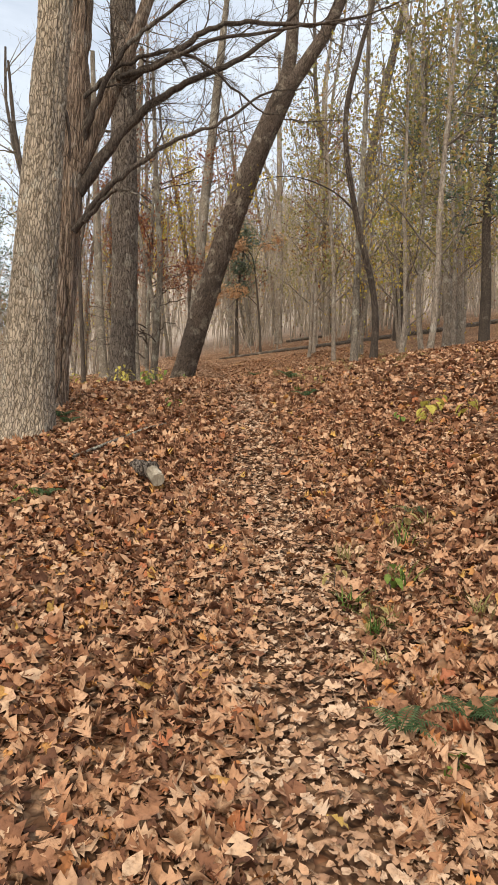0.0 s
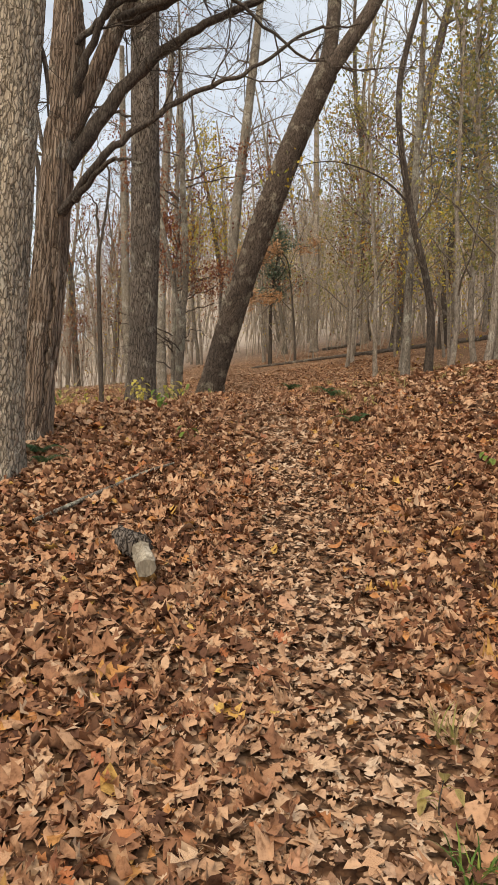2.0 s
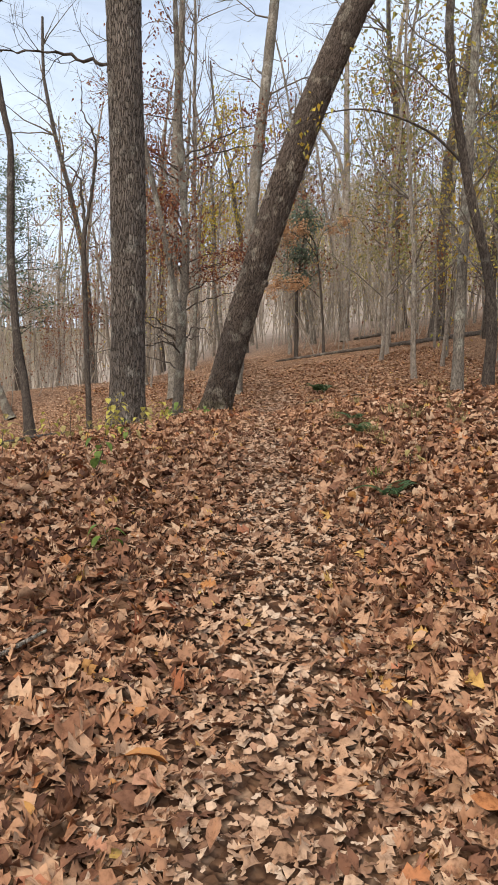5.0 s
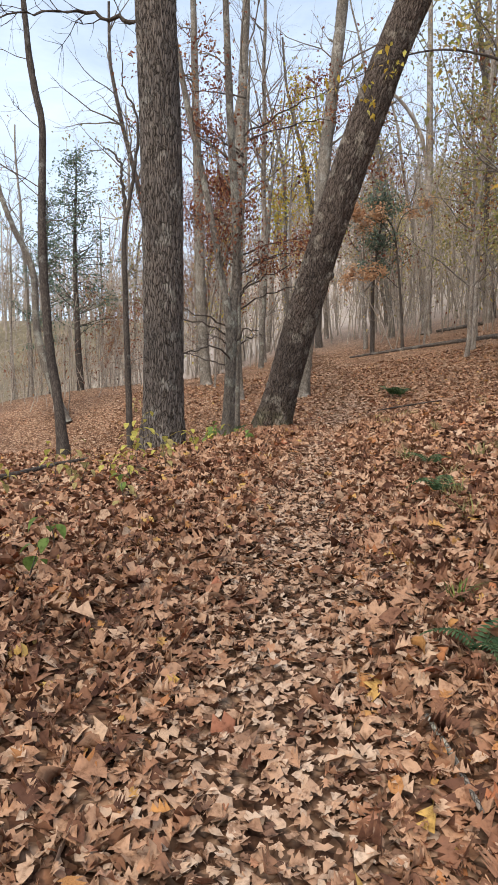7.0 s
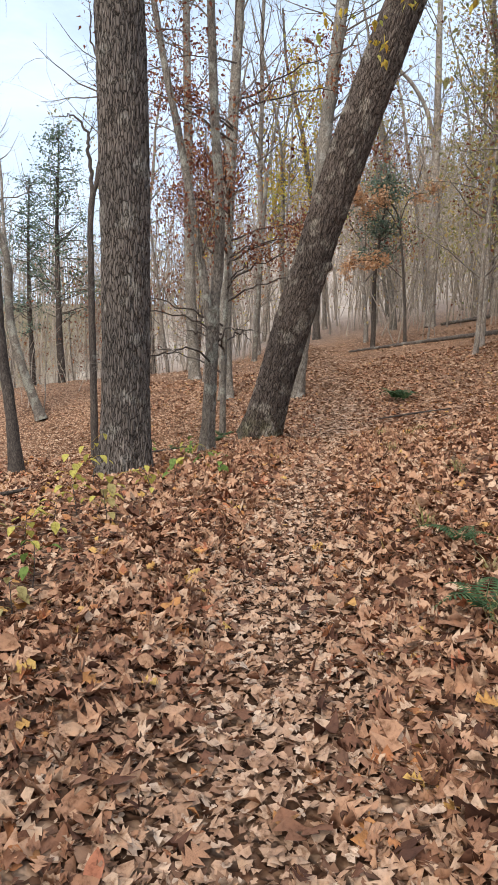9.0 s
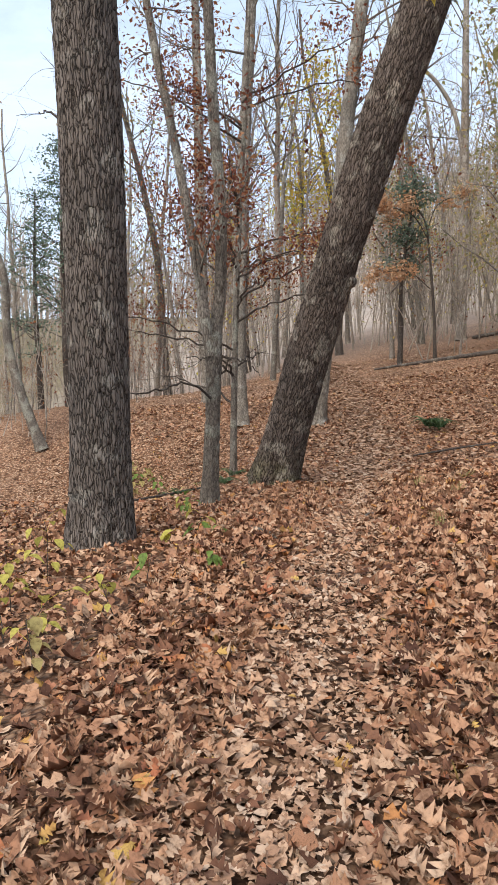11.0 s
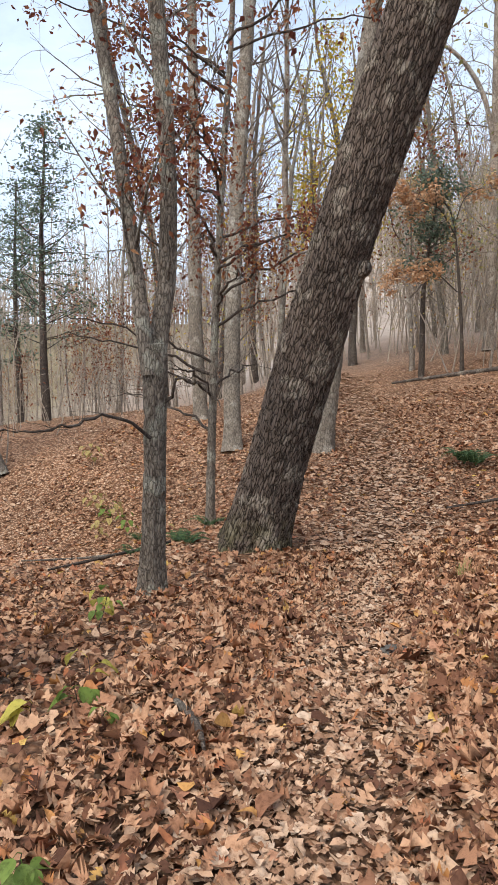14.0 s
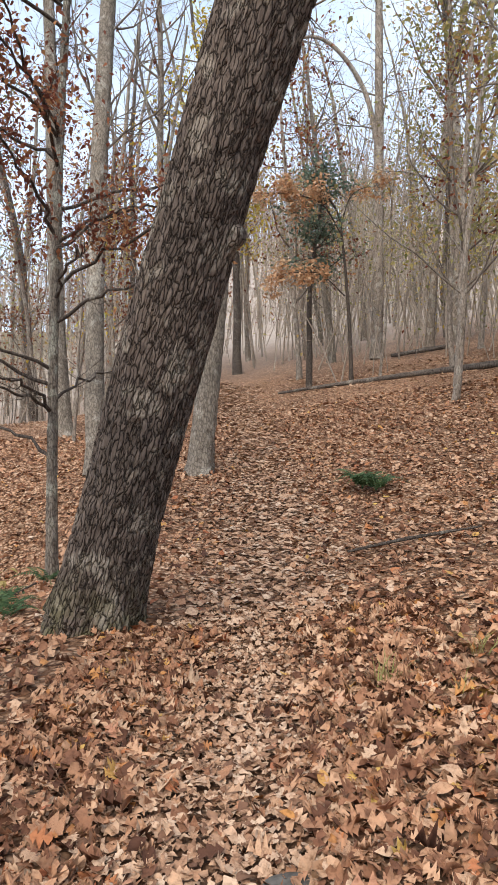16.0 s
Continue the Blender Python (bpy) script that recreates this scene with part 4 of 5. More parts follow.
fallen("fallen_log", "long fallen log lying up the leafy bank", on_ground([(2.4, 33.2), (4, 33.2), (6.0, 33.0), (8.0, 32.6), (11, 32.4), (15.8, 32.6)], 0.06), (0.03, 0.055, 0.075, 0.1, 0.12, 0.14), M_OAK, 12, 601)
fallen("fallen_log", "thin fallen log lying behind the long one", on_ground([(6.3, 37.6), (7.4, 37.8), (8.3, 38.0)], 0.1), (0.06, 0.08, 0.075), M_OAK, 10, 602)
fallen("fallen_branch", "dark fallen branch on the leaves downhill", on_ground([(-3.0, 13.4), (-2.3, 13.7), (-2.0, 14.4), (-1.7, 14.9)], 0.05), (0.03, 0.032, 0.028, 0.015), M_BRANCH, 8, 603)
fallen("fallen_branch", "thin stick half hidden in leaves", on_ground([(-0.75, 5.9), (-0.5, 6.3), (-0.2, 6.9), (0.0, 7.25)], 0.05), (0.012, 0.014, 0.012, 0.007), M_SAP, 7, 604)
fallen("fallen_branch", "short pale stick on the trodden leaves", on_ground([(1.50, 8.62), (1.55, 8.42), (1.59, 8.2)], 0.03), (0.008, 0.01, 0.007), M_SAP, 7, 605)
fallen("fallen_branch", "dark twisted stick on the leaves", on_ground([(0.45, 15.75), (0.56, 15.6), (0.66, 15.42), (0.72, 15.25)], 0.04), (0.012, 0.022, 0.018, 0.008), M_BRANCH, 7, 606)
fallen("fallen_branch", "bare grey stick lying in the gully", on_ground([(-1.9, 19.6), (-1.5, 20.3), (-1.0, 21.2), (-0.75, 21.9)], 0.06), (0.012, 0.02, 0.018, 0.01), M_BRANCH, 7, 608)
fallen("fallen_branch", "bare grey stick lying in the gully", on_ground([(-2.6, 20.4), (-1.9, 20.7), (-1.2, 20.6)], 0.05), (0.01, 0.016, 0.01), M_SAP, 7, 609)
fallen("fallen_branch", "thin dark stick on the upper bank", on_ground([(2.4, 20.9), (3.0, 21.05), (3.7, 21.1)], 0.05), (0.012, 0.018, 0.01), M_BRANCH, 7, 610)
broken = thing("broken_branch", "short broken branch with grey split end and bark", "fallen wood", (-0.1, 5.5, ground_at(-0.1, 5.5) + 0.075))
br = np.random.default_rng(607)
s = Shape()
tube(s, smooth_line([(-0.2, 0.48, -0.01), (-0.14, 0.3, 0.01), (-0.07, 0.12, 0.025), (0.0, -0.03, 0.035)], 8), (0.066 + 0.008 * br.normal(0, 1, (25, 16))), 16)
part("bark", s, M_OAK, broken, "flaking dark bark")
s = Shape()
tube(s, smooth_line([(-0.01, 0.0, 0.025), (0.02, -0.13, 0.01), (0.05, -0.29, -0.01)], 6), (0.05 + 0.004 * br.normal(0, 1, (13, 8))), 8)
part("bare_wood", s, M_WOOD, broken, "bare pale grey wood", False)

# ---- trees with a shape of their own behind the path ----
tall = plain_tree("tall_tree", "tall grey tree with one long arching limb", [(6.02, 38.6, 3.9), (6.05, 38.9, 7), (6.05, 39.3, 11.5), (6.02, 39.7, 16.2), (6.0, 40, 20)], (0.2, 0.18, 0.165, 0.13, 0.08), M_FAR_HAZE, 91, 12, 3.0, 2, M_OLIVE, 0.1, 0.12, 24, 0.5)
limb(tall, [(6.0, 39.2, 11.2), (5.6, 39.4, 13.0), (4.8, 39.5, 14.3), (3.9, 39.5, 14.9), (3.0, 39.6, 14.8)], (0.09, 0.09, 0.08, 0.06, 0.03), M_FAR_HAZE, 8, seed=17, shoots=8, shoot_len=1.2, depth=1, shoot_radius=0.015)
vee = plain_tree("slim_tree", "slim grey tree with a high fork", [(-1.05, 34.75, 2.3), (-0.95, 35.0, 5), (-0.8, 35.4, 8.6), (-0.75, 35.5, 9.6)], (0.1, 0.09, 0.08, 0.075), M_SAP, 92, 8, 1.6, 1, None, 0, 0.1, 14, 0.35, 0.02)
limb(vee, [(-0.75, 35.5, 9.5), (-1.05, 35.55, 10.4), (-1.31, 35.62, 11.1), (-1.7, 35.7, 13)], (0.06, 0.05, 0.045, 0.03), M_SAP, 7, seed=18, shoots=7, shoot_len=1.2)
limb(vee, [(-0.75, 35.5, 9.5), (-0.6, 35.6, 10.4), (-0.46, 35.75, 11.4), (-0.2, 35.9, 13.5)], (0.06, 0.05, 0.045, 0.03), M_SAP, 7, seed=19, shoots=7, shoot_len=1.2)
M_ORANGE = leaf_material("orange_leaf", [(0.0, (0.48, 0.25, 0.13)), (0.5, (0.58, 0.36, 0.21)), (1.0, (0.60, 0.44, 0.29))], 0.6, False, 0.4)
orange = plain_tree("maple_sapling", "young tree with level sprays of orange leaves", [(4.38, 33.5, 3.1), (4.3, 33.65, 5), (4.05, 33.9, 7.5), (3.7, 33.8, 8.2)], (0.06, 0.05, 0.04, 0.025), M_BRANCH, 93, 6, 1.0, 1, M_ORANGE, 0.2, 0.12, 12, 0.4, 0.012)
ot = limb(orange, [(4.1, 33.85, 7.2), (3.5, 33.7, 8.0), (2.6, 33.4, 8.15), (1.7, 33.0, 8.05)], (0.025, 0.02, 0.014, 0.008), M_BRANCH, 6, seed=20, shoots=14, shoot_len=0.8)
ot += limb(orange, [(4.05, 33.9, 7.4), (4.3, 33.95, 8.2), (4.7, 34.0, 8.5), (5.2, 34, 8.5)], (0.02, 0.016, 0.012, 0.006), M_BRANCH, 6, seed=21, shoots=8, shoot_len=0.6)
ot += limb(orange, [(4.2, 33.8, 5.6), (3.5, 33.4, 6.1), (2.8, 33.1, 6.1), (2.1, 32.8, 5.95)], (0.02, 0.016, 0.012, 0.006), M_BRANCH, 6, seed=22, shoots=12, shoot_len=0.6)
pr_ = np.random.default_rng(95)
s = Shape()
scatter_leaves(pr_, s, np.repeat([p for p in ot if pr_.random() < 0.8], 3, axis=0), 0.13, 0.09, 0.2)
part("leaves", s, M_ORANGE, orange, "orange leaves", False, "stuff")
# a low bough with yellow leaves over the path
bough = next(o for o in scene.objects if o.name.startswith("sapling") and abs(o.location[0] - 3.52) < 0.02)
yt = limb(bough, [(3.62, 13.42, 4.9), (3.1, 13.45, 5.35), (2.4, 13.5, 5.6), (1.8, 13.55, 5.55), (1.35, 13.6, 5.35)], (0.022, 0.016, 0.011, 0.007, 0.003), M_BRANCH, 6, seed=23, shoots=9, shoot_len=0.45, depth=1, shoot_radius=0.004)
s = Shape()
scatter_leaves(pr_, s, [p for p in yt if pr_.random() < 0.35], 0.085, 0.03, 0.8)
part("leaves", s, M_GOLD, bough, "yellow leaves", False, "stuff")
# the branch stub on the leaning tree
s = Shape()
kc, kd = np.array((1.345, 19.29, 4.24)) - np.array(lean.location), np.array((0.88, -0.46, 0.1))
kd /= np.linalg.norm(kd)
tube(s, [kc - kd * 0.08, kc, kc + kd * 0.05, kc + kd * 0.075], (0.13, 0.095, 0.075, 0.05), 18, True)
part("knot", s, M_LEAN, lean, "round cut knot")
s = Shape()
tube(s, [kc + kd * 0.07, kc + kd * 0.082], (0.045, 0.038), 14, True)
part("knot_wood", s, M_BRANCH, lean, "grey cut wood")


# ---- plants on the ground ----
def oval_leaf(shape, r, at, size, turn, droop, width=0.36):
    """A broad leaf with a fold along its middle rib and a pointed end."""
    f = np.linspace(0, 1, 7)
    w = width * np.sin(np.pi * f ** 0.8) * size
    bow = -0.35 * f ** 2 * size
    c, sn = math.cos(turn), math.sin(turn)
    cd, sd = math.cos(droop), math.sin(droop)
    rows = []
    for k in (-1, 0, 1):
        x, y, z = f * size, k * w, bow + abs(k) * w * 0.35
        x, z = x * cd + z * sd, -x * sd + z * cd
        rows.append(np.stack([at[0] + x * c - y * sn, at[1] + x * sn + y * c, at[2] + z], -1))
    v = np.stack(rows, 1).reshape(-1, 3)
    faces = [[3 * i + j, 3 * i + j + 1, 3 * i + j + 4, 3 * i + j + 3] for i in range(6) for j in (0, 1)]
    shape.add(v, faces)


def seedling(label, x, y, tall_, leaves, size, mat, seed):
    r = np.random.default_rng(seed)
    ob = thing("seedling", label, "seedling", (x, y, ground_at(x, y)), "seedlings beside the path")
    stem = wander(r, (0, 0, -0.02), (r.normal(0, 0.15), r.normal(0, 0.15), 1), tall_, 6, 0.1, 0.02)
    s_ = Shape()
    tube(s_, stem, np.linspace(0.004, 0.002, 7), 5, False)
    part("stem", s_, M_BRANCH, ob)
    for k in range(leaves):
        p = stem[2 + int((k + 1) / leaves * 4)]
        a, reach = r.uniform(0, 2 * math.pi), tall_ * r.uniform(0.15, 0.35)
        tip = p + np.array((math.cos(a), math.sin(a), 0.4)) * reach
        s_ = Shape()
        tube(s_, [p, (p + tip) / 2 + (0, 0, 0.01), tip], (0.0018, 0.0015, 0.001), 4, False)
        oval_leaf(s_, r, tip, size * r.uniform(0.7, 1.2), a, r.uniform(0.1, 0.8))
        part("leaf", s_, mat, ob)
    return ob


def fern(label, x, y, fronds, length, seed, spread=1.0, rise=1.0):
    r = np.random.default_rng(seed)
    ob = thing("fern", label, "fern", (x, y, ground_at(x, y)), "ferns beside the path")
    for k in range(fronds):
        a = k * 2.4 + r.uniform(-0.4, 0.4)
        f = np.linspace(0, 1, 16)
        ln = length * r.uniform(0.75, 1.15)
        out, up = ln * f * spread * (0.6 + 0.3 * f), ln * rise * (0.95 * f - 0.72 * f ** 2.2)
        line = np.stack([out * math.cos(a), out * math.sin(a), up + 0.02], -1)
        side = np.array((-math.sin(a), math.cos(a), 0))
        s_ = Shape()
        tube(s_, line, np.linspace(0.003, 0.001, 16), 4, False)
        for i in range(2, 16):
            w = ln * 0.24 * math.sin(math.pi * min(1, (f[i] + 0.12)) ** 0.75) + 0.008
            d = line[i] - line[i - 1]
            for sg in (-1, 1):
                tip = line[i] + side * sg * w + d * 0.9 - np.array((0, 0, w * 0.25))
                mid = (line[i] + tip) / 2
                hw = d * 0.42
                s_.add([line[i], mid - hw + (0, 0, 0.004), tip, mid + hw + (0, 0, 0.004)], [[0, 1, 2], [0, 2, 3]])
        part("frond", s_, M_FERN, ob, smooth=False)
    return ob


def grass_tuft(label, x, y, blades, length, mat, seed):
    r = np.random.default_rng(seed)
    ob = thing("grass_tuft", label, "grass", (x, y, ground_at(x, y)), "grass tufts on the bank")
    s_ = Shape()
    for _ in range(blades):
        a, lean_ = r.uniform(0, 2 * math.pi), r.uniform(0.2, 1.1)
        ln, w = length * r.uniform(0.5, 1.2), r.uniform(0.002, 0.0045)
        f = np.linspace(0, 1, 5)
        out, up = ln * np.sin(lean_) * f ** 1.4, ln * (f * math.cos(lean_ * 0.6) - 0.35 * f ** 2.5)
        o = r.normal(0, 0.03, 2)
        c = np.stack([o[0] + out * math.cos(a), o[1] + out * math.sin(a), up], -1)
        sd = np.array((-math.sin(a), math.cos(a), 0)) * w
        ww = (1 - f ** 2)[:, None] + 0.05
        s_.add(np.stack([c - sd * ww, c + sd * ww], 1).reshape(-1, 3), [[2 * i, 2 * i + 1, 2 * i + 3, 2 * i + 2] for i in range(4)])
    part("turf", s_, mat, ob, smooth=False, kind="stuff")
    return ob


for k, (x, y, n_, ln) in enumerate(((0.9, 2.56, 4, 0.2), (1.2, 2.62, 6, 0.22), (1.72, 4.75, 4, 0.16), (1.75, 8.95, 5, 0.28), (1.95, 11.0, 5, 0.28), (2.02, 11.9, 5, 0.25), (-0.85, 5.1, 4, 0.18), (-1.05, 7.4, 5, 0.25), (-0.95, 7.1, 4, 0.2), (-1.55, 23.6, 7, 0.4), (-0.6, 20.6, 6, 0.3), (-0.5, 20.3, 6, 0.28), (-0.8, 20.9, 7, 0.3), (-2.4, 24.6, 7, 0.4), (-0.55, 21.6, 6, 0.35), (-1.3, 20.6, 6, 0.3), (-1.0, 21.9, 7, 0.35))):
    fern("small dark green fern among the fallen leaves", x, y, n_, ln, 801 + k)
fern("low spreading dark green fern clump by the path", 2.98, 23.5, 14, 0.5, 830, 0.95, 1.3)
fern("low spreading dark green fern clump by the path", 3.12, 23.32, 10, 0.42, 831, 0.95, 1.2)
for k, (x, y, h_, n_, sz, mat) in enumerate(((-0.23, 15.66, 0.14, 3, 0.14, M_GOLD), (-0.02, 15.75, 0.16, 4, 0.11, M_GREEN), (-0.06, 15.95, 0.2, 3, 0.12, M_GOLD), (1.25, 3.75, 0.16, 4, 0.08, M_GREEN), (0.95, 3.85, 0.14, 5, 0.05, M_OLIVE), (1.05, 3.4, 0.16, 5, 0.05, M_OLIVE), (1.55, 4.5, 0.2, 5, 0.07, M_OLIVE), (-4.3, 27.3, 0.5, 12, 0.14, M_OLIVE), (-3.4, 25.4, 0.4, 10, 0.13, M_GREEN), (-3.1, 25.2, 0.5, 12, 0.13, M_OLIVE), (-3.6, 25.6, 0.5, 12, 0.13, M_OLIVE), (-2.7, 24.9, 0.4, 10, 0.12, M_GREEN), (-1.4, 11.6, 0.4, 8, 0.08, M_OLIVE), (-0.8, 11.9, 0.35, 8, 0.08, M_OLIVE), (-1.1, 12.6, 0.45, 9, 0.08, M_OLIVE), (-0.3, 12.9, 0.3, 8, 0.08, M_OLIVE), (-1.7, 12.0, 0.45, 9, 0.08, M_OLIVE), (-0.1, 13.6, 0.3, 7, 0.07, M_GOLD), (-1.9, 11.2, 0.4, 8, 0.09, M_GREEN), (0.34, 14.38, 0.14, 6, 0.09, M_GREEN), (1.02, 2.32, 0.1, 6, 0.06, M_GREEN), (-0.22, 9.4, 0.2, 3, 0.09, M_GREEN), (-0.25, 9.8, 0.22, 4, 0.08, M_GREEN), (-0.9, 13.9, 0.45, 8, 0.09, M_GOLD), (-0.7, 13.4, 0.35, 7, 0.08, M_GOLD), (-0.46, 13.1, 0.4, 7, 0.08, M_GOLD), (-0.6, 12.6, 0.3, 6, 0.08, M_GOLD), (-0.95, 14.6, 0.5, 8, 0.09, M_GOLD), (-1.5, 13.2, 0.4, 7, 0.09, M_GOLD), (-0.7, 12.3, 0.3, 6, 0.08, M_GOLD), (-0.3, 11.5, 0.25, 6, 0.07, M_GREEN), (-0.05, 14.1, 0.25, 4, 0.08, M_GREEN), (-0.45, 17.2, 0.3, 7, 0.09, M_GREEN), (-0.6, 17.5, 0.25, 6, 0.1, M_GOLD), (2.65, 7.0, 0.22, 8, 0.1, M_GOLD), (2.85, 7.2, 0.2, 8, 0.1, M_GOLD), (2.5, 6.75, 0.18, 7, 0.09, M_GOLD), (3.0, 6.8, 0.2, 7, 0.1, M_GOLD), (2.35, 6.9, 0.15, 4, 0.07, M_GREEN), (-0.95, 5.0, 0.16, 5, 0.07, M_GREEN), (-2.1, 13.0, 0.35, 6, 0.09, M_GOLD), (0.12, 8.1, 0.18, 5, 0.09, M_GREEN), (0.2, 15.4, 0.12, 4, 0.06, M_GREEN), (-3.3, 24.8, 0.4, 9, 0.12, M_OLIVE), (-1.9, 24.3, 0.4, 8, 0.12, M_OLIVE), (-0.2, 11.0, 0.2, 5, 0.07, M_OLIVE), (2.0, 9.4, 0.2, 6, 0.06, M_OLIVE), (-1.3, 10.8, 0.3, 7, 0.08, M_OLIVE))):
    seedling("yellow-leaved seedling among the fallen leaves" if mat is M_GOLD else "green-leaved seedling among the fallen leaves", x, y, h_, n_, sz, mat, 851 + k)
tr_ = np.random.default_rng(900)
for k, (x, y) in enumerate([(1.0, 3.3), (1.15, 3.45), (0.98, 3.62), (1.35, 3.85), (0.95, 3.05), (1.5, 4.3), (1.75, 4.55), (1.1, 4.2), (1.6, 3.4), (1.75, 9.4), (2.1, 11.4), (2.0, 10.4), (1.9, 12.3), (2.4, 11.9)] + [(tr_.uniform(2.0, 4.6), tr_.uniform(10.5, 18.5)) for _ in range(30)]):
    grass_tuft("dry straw-coloured grass tuft among leaves", x, y, 26, tr_.uniform(0.14, 0.26), M_GREEN if k in (0, 2, 3, 5, 9) else M_STRAW, 901 + k)
# a rounded stone in the path
s = Shape()
su, sv = np.meshgrid(np.linspace(0, 2 * np.pi, 20, endpoint=False), np.linspace(0.05, np.pi / 2 + 0.3, 9))
sr_ = 0.085 * (1 + 0.12 * np.sin(2 * su + 1) * np.sin(sv))
vs = np.stack([sr_ * 1.15 * np.sin(sv) * np.cos(su), sr_ * np.sin(sv) * np.sin(su), sr_ * 0.75 * np.cos(sv)], -1)
s.add(vs.reshape(-1, 3), [[i * 20 + j, (i + 1) * 20 + j, (i + 1) * 20 + (j + 1) % 20, i * 20 + (j + 1) % 20] for i in range(8) for j in range(20)])
s.add(vs[0], [[j, (j + 1) % 20, 10] for j in range(20) if j not in (9, 10)])
M_STONE, stn, stl, stb = material("dark_stone", 0.8, 0.3)
stt = stn.new("ShaderNodeTexCoord")
stnoise = noise_node(stn, stl, stt.outputs["Object"], 28, 6, 0.6)
stramp = ramp(stn, [(0.3, (0.05, 0.047, 0.043)), (0.7, (0.14, 0.13, 0.115))])
stl.new(stnoise.outputs["Fac"], stramp.inputs["Fac"])
stl.new(stramp.outputs["Color"], stb.inputs["Base Color"])
stone = new("stone", s.mesh("stone", M_STONE))
stone.location = (1.57, 16.66, ground_at(1.57, 16.66) - 0.03)
tagged(stone, "smooth dark stone showing through the leaves", "stone")

# ---- leaf litter ----
def lobed(lobes, width, depth, seed, rows, narrow=1.0):
    """Half outline of a lobed leaf 1 long: places along the middle rib, and edge places that lean towards the tip."""
    r = np.random.default_rng(seed)
    rib = np.linspace(-0.36, 0.5, rows)
    ex, ew = rib.copy(), np.zeros(rows)
    for k in range(1, rows - 1):
        f = k / (rows - 1)
        body = width * math.sin(math.pi * f ** 0.85) ** 0.6 * r.uniform(0.9, 1.1)
        out = 0.5 - 0.5 * math.cos(2 * math.pi * f * lobes)
        ew[k] = narrow * body * (1 - depth * (1 - out))
        ex[k] = rib[k] + 0.12 * out * (1 - f * 0.6) - 0.02
    return rib, ex, ew


def leaf_grid(rib, ex, ew):
    """Places and faces of a leaf: the middle rib, its two edges and a short stalk."""
    n = len(rib)
    pts = [(x, 0.0) for x in rib] + [(x, w) for x, w in zip(ex, ew)] + [(x, -w) for x, w in zip(ex, ew)]
    faces = []
    for a, flip in ((n, False), (2 * n, True)):
        for i in range(n - 1):
            t = [] if i == 0 else [(i, a + i + 1, a + i)]
            if i < n - 2:
                t.append((i, i + 1, a + i + 1))
            elif i == n - 2:
                t = [(i, i + 1, a + i)]
            faces += [q[::-1] if flip else q for q in t]
    pts += [(-0.52, 0.012), (-0.52, -0.012)]
    faces += [(0, 3 * n, 3 * n + 1)]
    return np.array(pts), np.array(faces)


FULL = [leaf_grid(*lobed(*a)) for a in ((3, 0.42, 0.74, 11, 7), (3, 0.48, 0.8, 12, 7), (2, 0.46, 0.72, 13, 5), (3, 0.36, 0.62, 14, 7), (4, 0.40, 0.7, 15, 9), (1, 0.24, 0.0, 16, 5))]
PROTOS = [leaf_grid(*lobed(*a)) for a in ((3, 0.42, 0.66, 1, 7), (2, 0.44, 0.62, 2, 5), (2, 0.36, 0.55, 3, 5), (1, 0.32, 0.0, 4, 4))]


def leaf_mesh_data(r, protos, x, y, z, size, tilt, curl):
    """Vertices and faces of many leaves, each curled, folded and turned its own way."""
    out = []
    which = r.integers(0, len(protos), len(x))
    for k, (p, f) in enumerate(protos):
        i = np.where(which == k)[0]
        if not len(i):
            continue
        n = len(i)
        c1, c2, c3, c4 = r.normal(-0.25, 1, n) * curl, r.normal(0.25, 1, n) * curl, r.normal(0, curl * 0.9, n), r.normal(0, curl * 1.6, n)
        px, py = p[:, 0][None], p[:, 1][None]
        pz = c1[:, None] * px ** 2 + c2[:, None] * np.abs(py) * 0.8 + c3[:, None] * px * py + c4[:, None] * np.abs(py) * py + r.normal(0, 0.03, (n, len(p)))
        yaw, ta, tb = r.uniform(0, 2 * np.pi, n), r.normal(0, tilt, n), r.normal(0, tilt, n)
        ca, sa = np.cos(ta)[:, None], np.sin(ta)[:, None]
        cb, sb = np.cos(tb)[:, None], np.sin(tb)[:, None]
        squeeze = 1 - 0.35 * np.clip(np.abs(c2), 0, 1)[:, None]
        X, Z = px * ca + pz * sa, -px * sa + pz * ca
        Y, Z = py * squeeze * cb - Z * sb, py * sb + Z * cb
        s_ = size[i][:, None]
        cy, sy = np.cos(yaw)[:, None], np.sin(yaw)[:, None]
        v = np.stack([x[i][:, None] + s_ * (X * cy - Y * sy), y[i][:, None] + s_ * (X * sy + Y * cy), z[i][:, None] + s_ * Z], -1)
        out.append((v.reshape(-1, 3), (np.arange(n)[:, None, None] * len(p) + f[None]).reshape(-1, 3)))
    return out


def strew(name, label, mat, n, x0, x1, y0, y1, size, tilt, curl, lift, seed, keep, protos=PROTOS):
    r = np.random.default_rng(seed)
    x, y = r.uniform(x0, x1, n), r.uniform(y0, y1, n)
    ok = keep(r, x, y)
    x, y = x[ok], y[ok]
    s_ = np.exp(np.clip(r.normal(0, 0.34, len(x)), -0.8, 0.65)) * size
    z = height(x, y) + r.uniform(0.0, lift, len(x))
    sh = Shape()
    for v, f in leaf_mesh_data(r, protos, x, y, z, s_, tilt, curl):
        sh.add(v, f)
    ob = new(name, sh.mesh(name, mat))
    return tagged(ob, label, "leaf litter", kind="stuff")


def off_path(r, x, y):
    return np.abs(x - path_x(y)) + r.normal(0, 0.14, len(x)) > 0.32


def on_path(r, x, y):
    return np.abs(x - path_x(y)) + r.normal(0, 0.15, len(x)) < 0.5


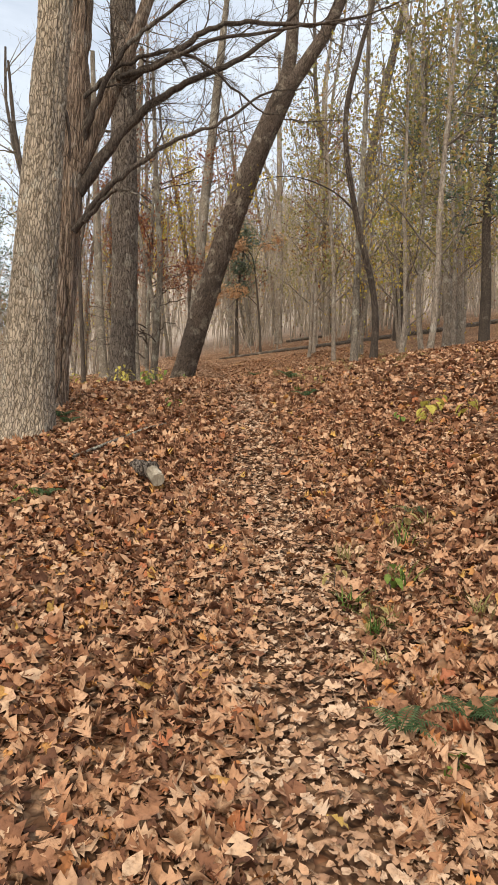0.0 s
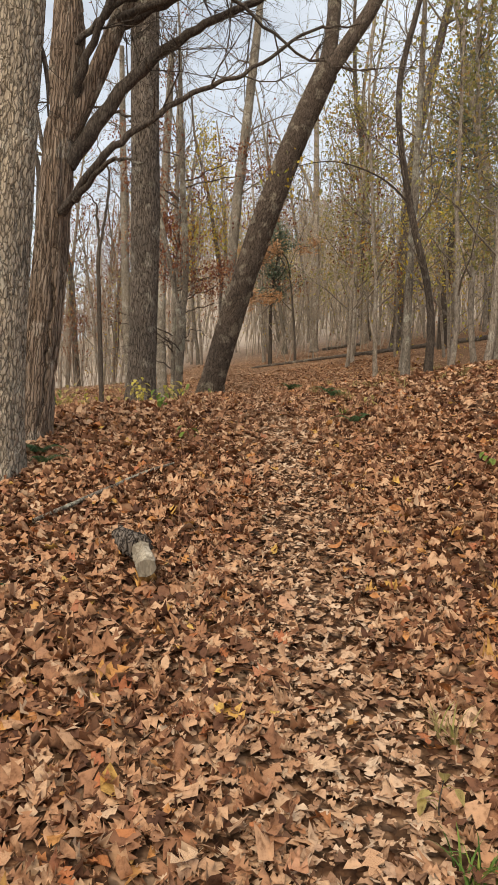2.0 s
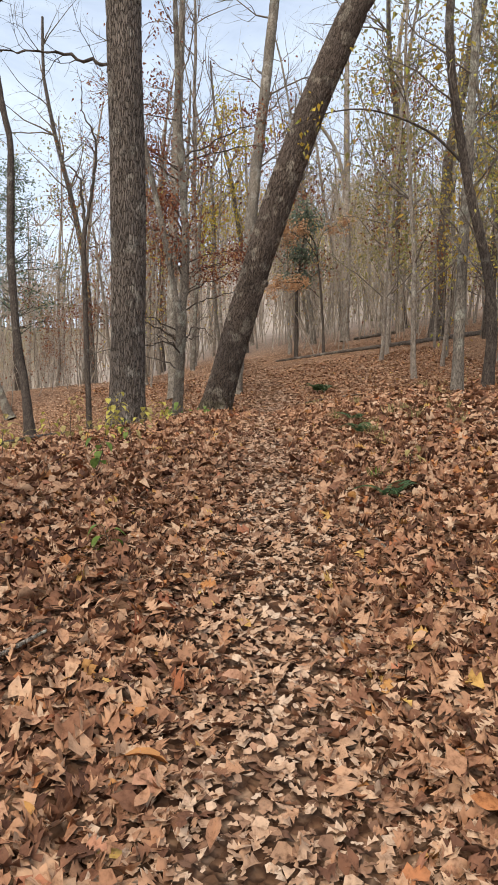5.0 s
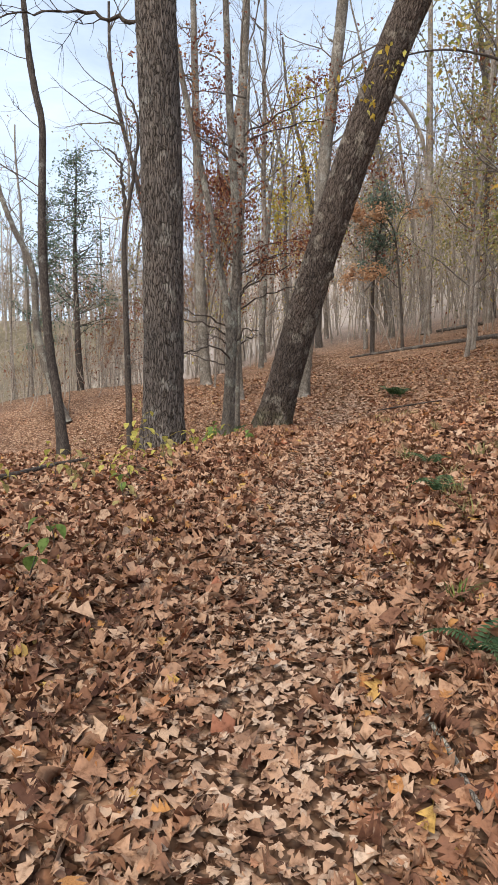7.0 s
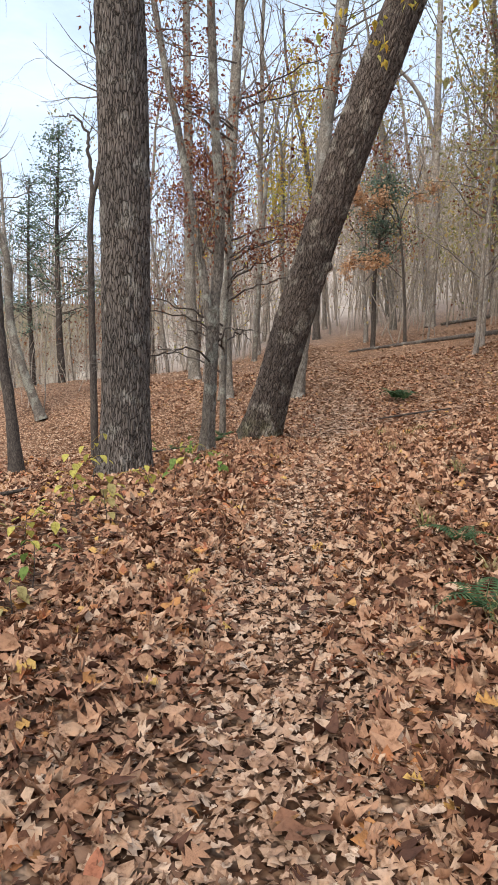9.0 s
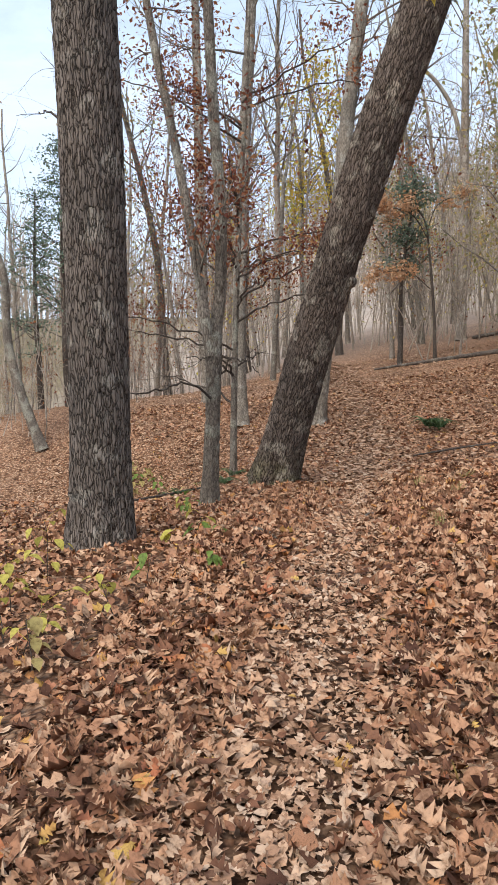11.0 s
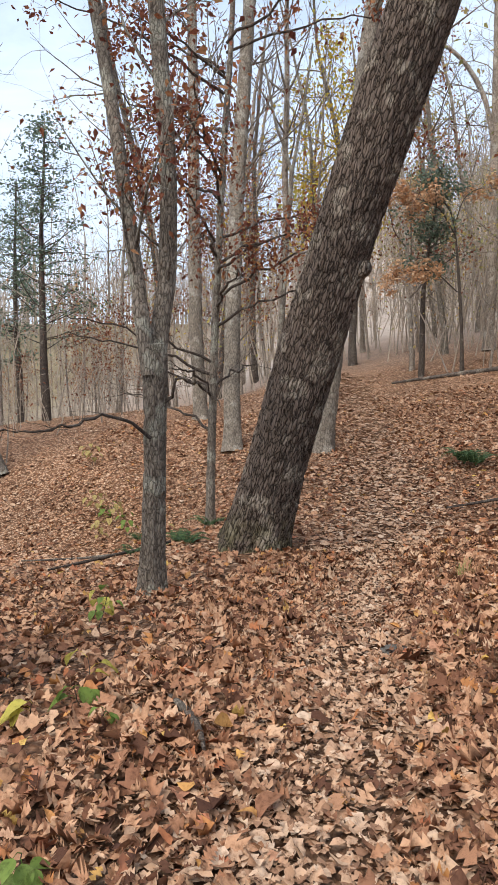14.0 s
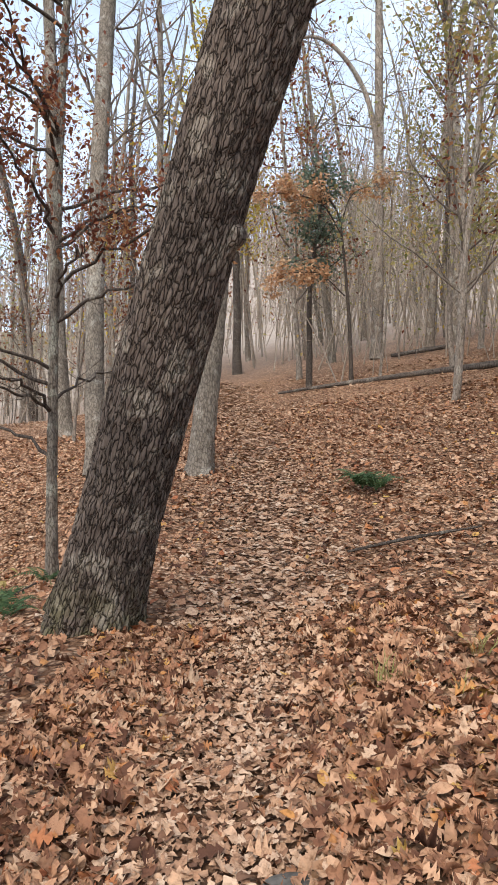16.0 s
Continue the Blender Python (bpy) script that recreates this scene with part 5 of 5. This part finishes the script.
def near_path(r, x, y):
    return off_path(r, x, y) & (np.abs(x - path_x(y)) < 1.15)


def clear_of_path(r, x, y):
    return np.abs(x - path_x(y)) > 1.05


DEEP = "deep litter of curled brown oak and sycamore leaves"
strew("leaf_litter", DEEP, M_LITTER, 64000, -1.2, 2.6, 1.4, 19.5, 0.07, 0.46, 0.65, 0.045, 701, near_path, FULL)
strew("leaf_litter", DEEP, M_LITTER, 5000, -1.2, 2.6, 1.4, 19.5, 0.095, 0.34, 0.5, 0.05, 708, near_path, FULL)
strew("leaf_litter", "litter of brown leaves on the upper bank", M_LITTER, 33000, 1.6, 6.5, 3.5, 19.5, 0.073, 0.42, 0.6, 0.04, 704, clear_of_path, PROTOS[1:])
strew("leaf_litter", "litter of brown leaves on the downhill side", M_LITTER, 27000, -5.0, 0.2, 3.5, 19.5, 0.073, 0.42, 0.6, 0.04, 705, clear_of_path, PROTOS[1:])
strew("leaf_litter", DEEP, M_LITTER, 15000, -1.9, 0.0, 2.6, 11, 0.07, 0.46, 0.65, 0.045, 711, clear_of_path, PROTOS)
strew("leaf_litter", DEEP, M_LITTER, 9000, 1.4, 2.8, 2.6, 11, 0.07, 0.46, 0.65, 0.045, 712, clear_of_path, PROTOS)
strew("leaf_litter", "litter of brown leaves over the far slope", M_LITTER, 26000, -5, 8, 19.5, 31, 0.075, 0.3, 0.5, 0.03, 703, off_path, PROTOS[2:])
# lighter leaf colour stands in for light lost under the far trees
strew("leaf_litter", "pale leaves toned to brighten the far slope", M_TRAMPLED, 12000, -6, 9, 19.5, 36, 0.075, 0.25, 0.4, 0.03, 709, off_path, PROTOS[2:])
strew("trodden_leaves", "trodden pale brown leaves flattened on the path", M_TRAMPLED, 78000, -0.6, 2.6, 1.2, 20, 0.05, 0.22, 0.5, 0.016, 706, on_path)
strew("trodden_leaves", "trodden pale brown leaves on the far path", M_TRAMPLED, 24000, -0.5, 3.2, 19.5, 38, 0.085, 0.1, 0.3, 0.03, 707, on_path, PROTOS[2:])

# single large leaves lying on top of the litter
M_ONE = leaf_material("large_fallen_leaf", LITTER)
on = M_ONE.node_tree
info = on.nodes.new("ShaderNodeObjectInfo")
for link in list(on.links):
    if link.from_socket.name == "Random Per Island":
        to = link.to_socket
        on.links.remove(link)
        on.links.new(info.outputs["Random"], to)
lr = np.random.default_rng(720)
kinds = []
for k in range(10):
    sh = Shape()
    for v, f in leaf_mesh_data(lr, [FULL[k % 5]], np.zeros(1), np.zeros(1), np.zeros(1), np.ones(1), 0.12, 0.5):
        sh.add(v, f)
    kinds.append(sh.mesh("leaf", M_ONE))
for k in range(300):
    y = lr.uniform(1.8, 17.5)
    x = float(path_x(y)) + lr.normal(0, 0.85)
    lf = new("leaf", kinds[k % 10])
    lf.parent = ground
    lf.location = (x, y, ground_at(x, y) + 0.05 + (0.0 if abs(x - path_x(y)) > 0.4 else -0.02))
    lf.rotation_euler = (lr.normal(0, 0.25), lr.normal(0, 0.25), lr.uniform(0, 6.28))
    z_ = lr.uniform(0.08, 0.13)
    lf.scale = (z_, z_, z_)
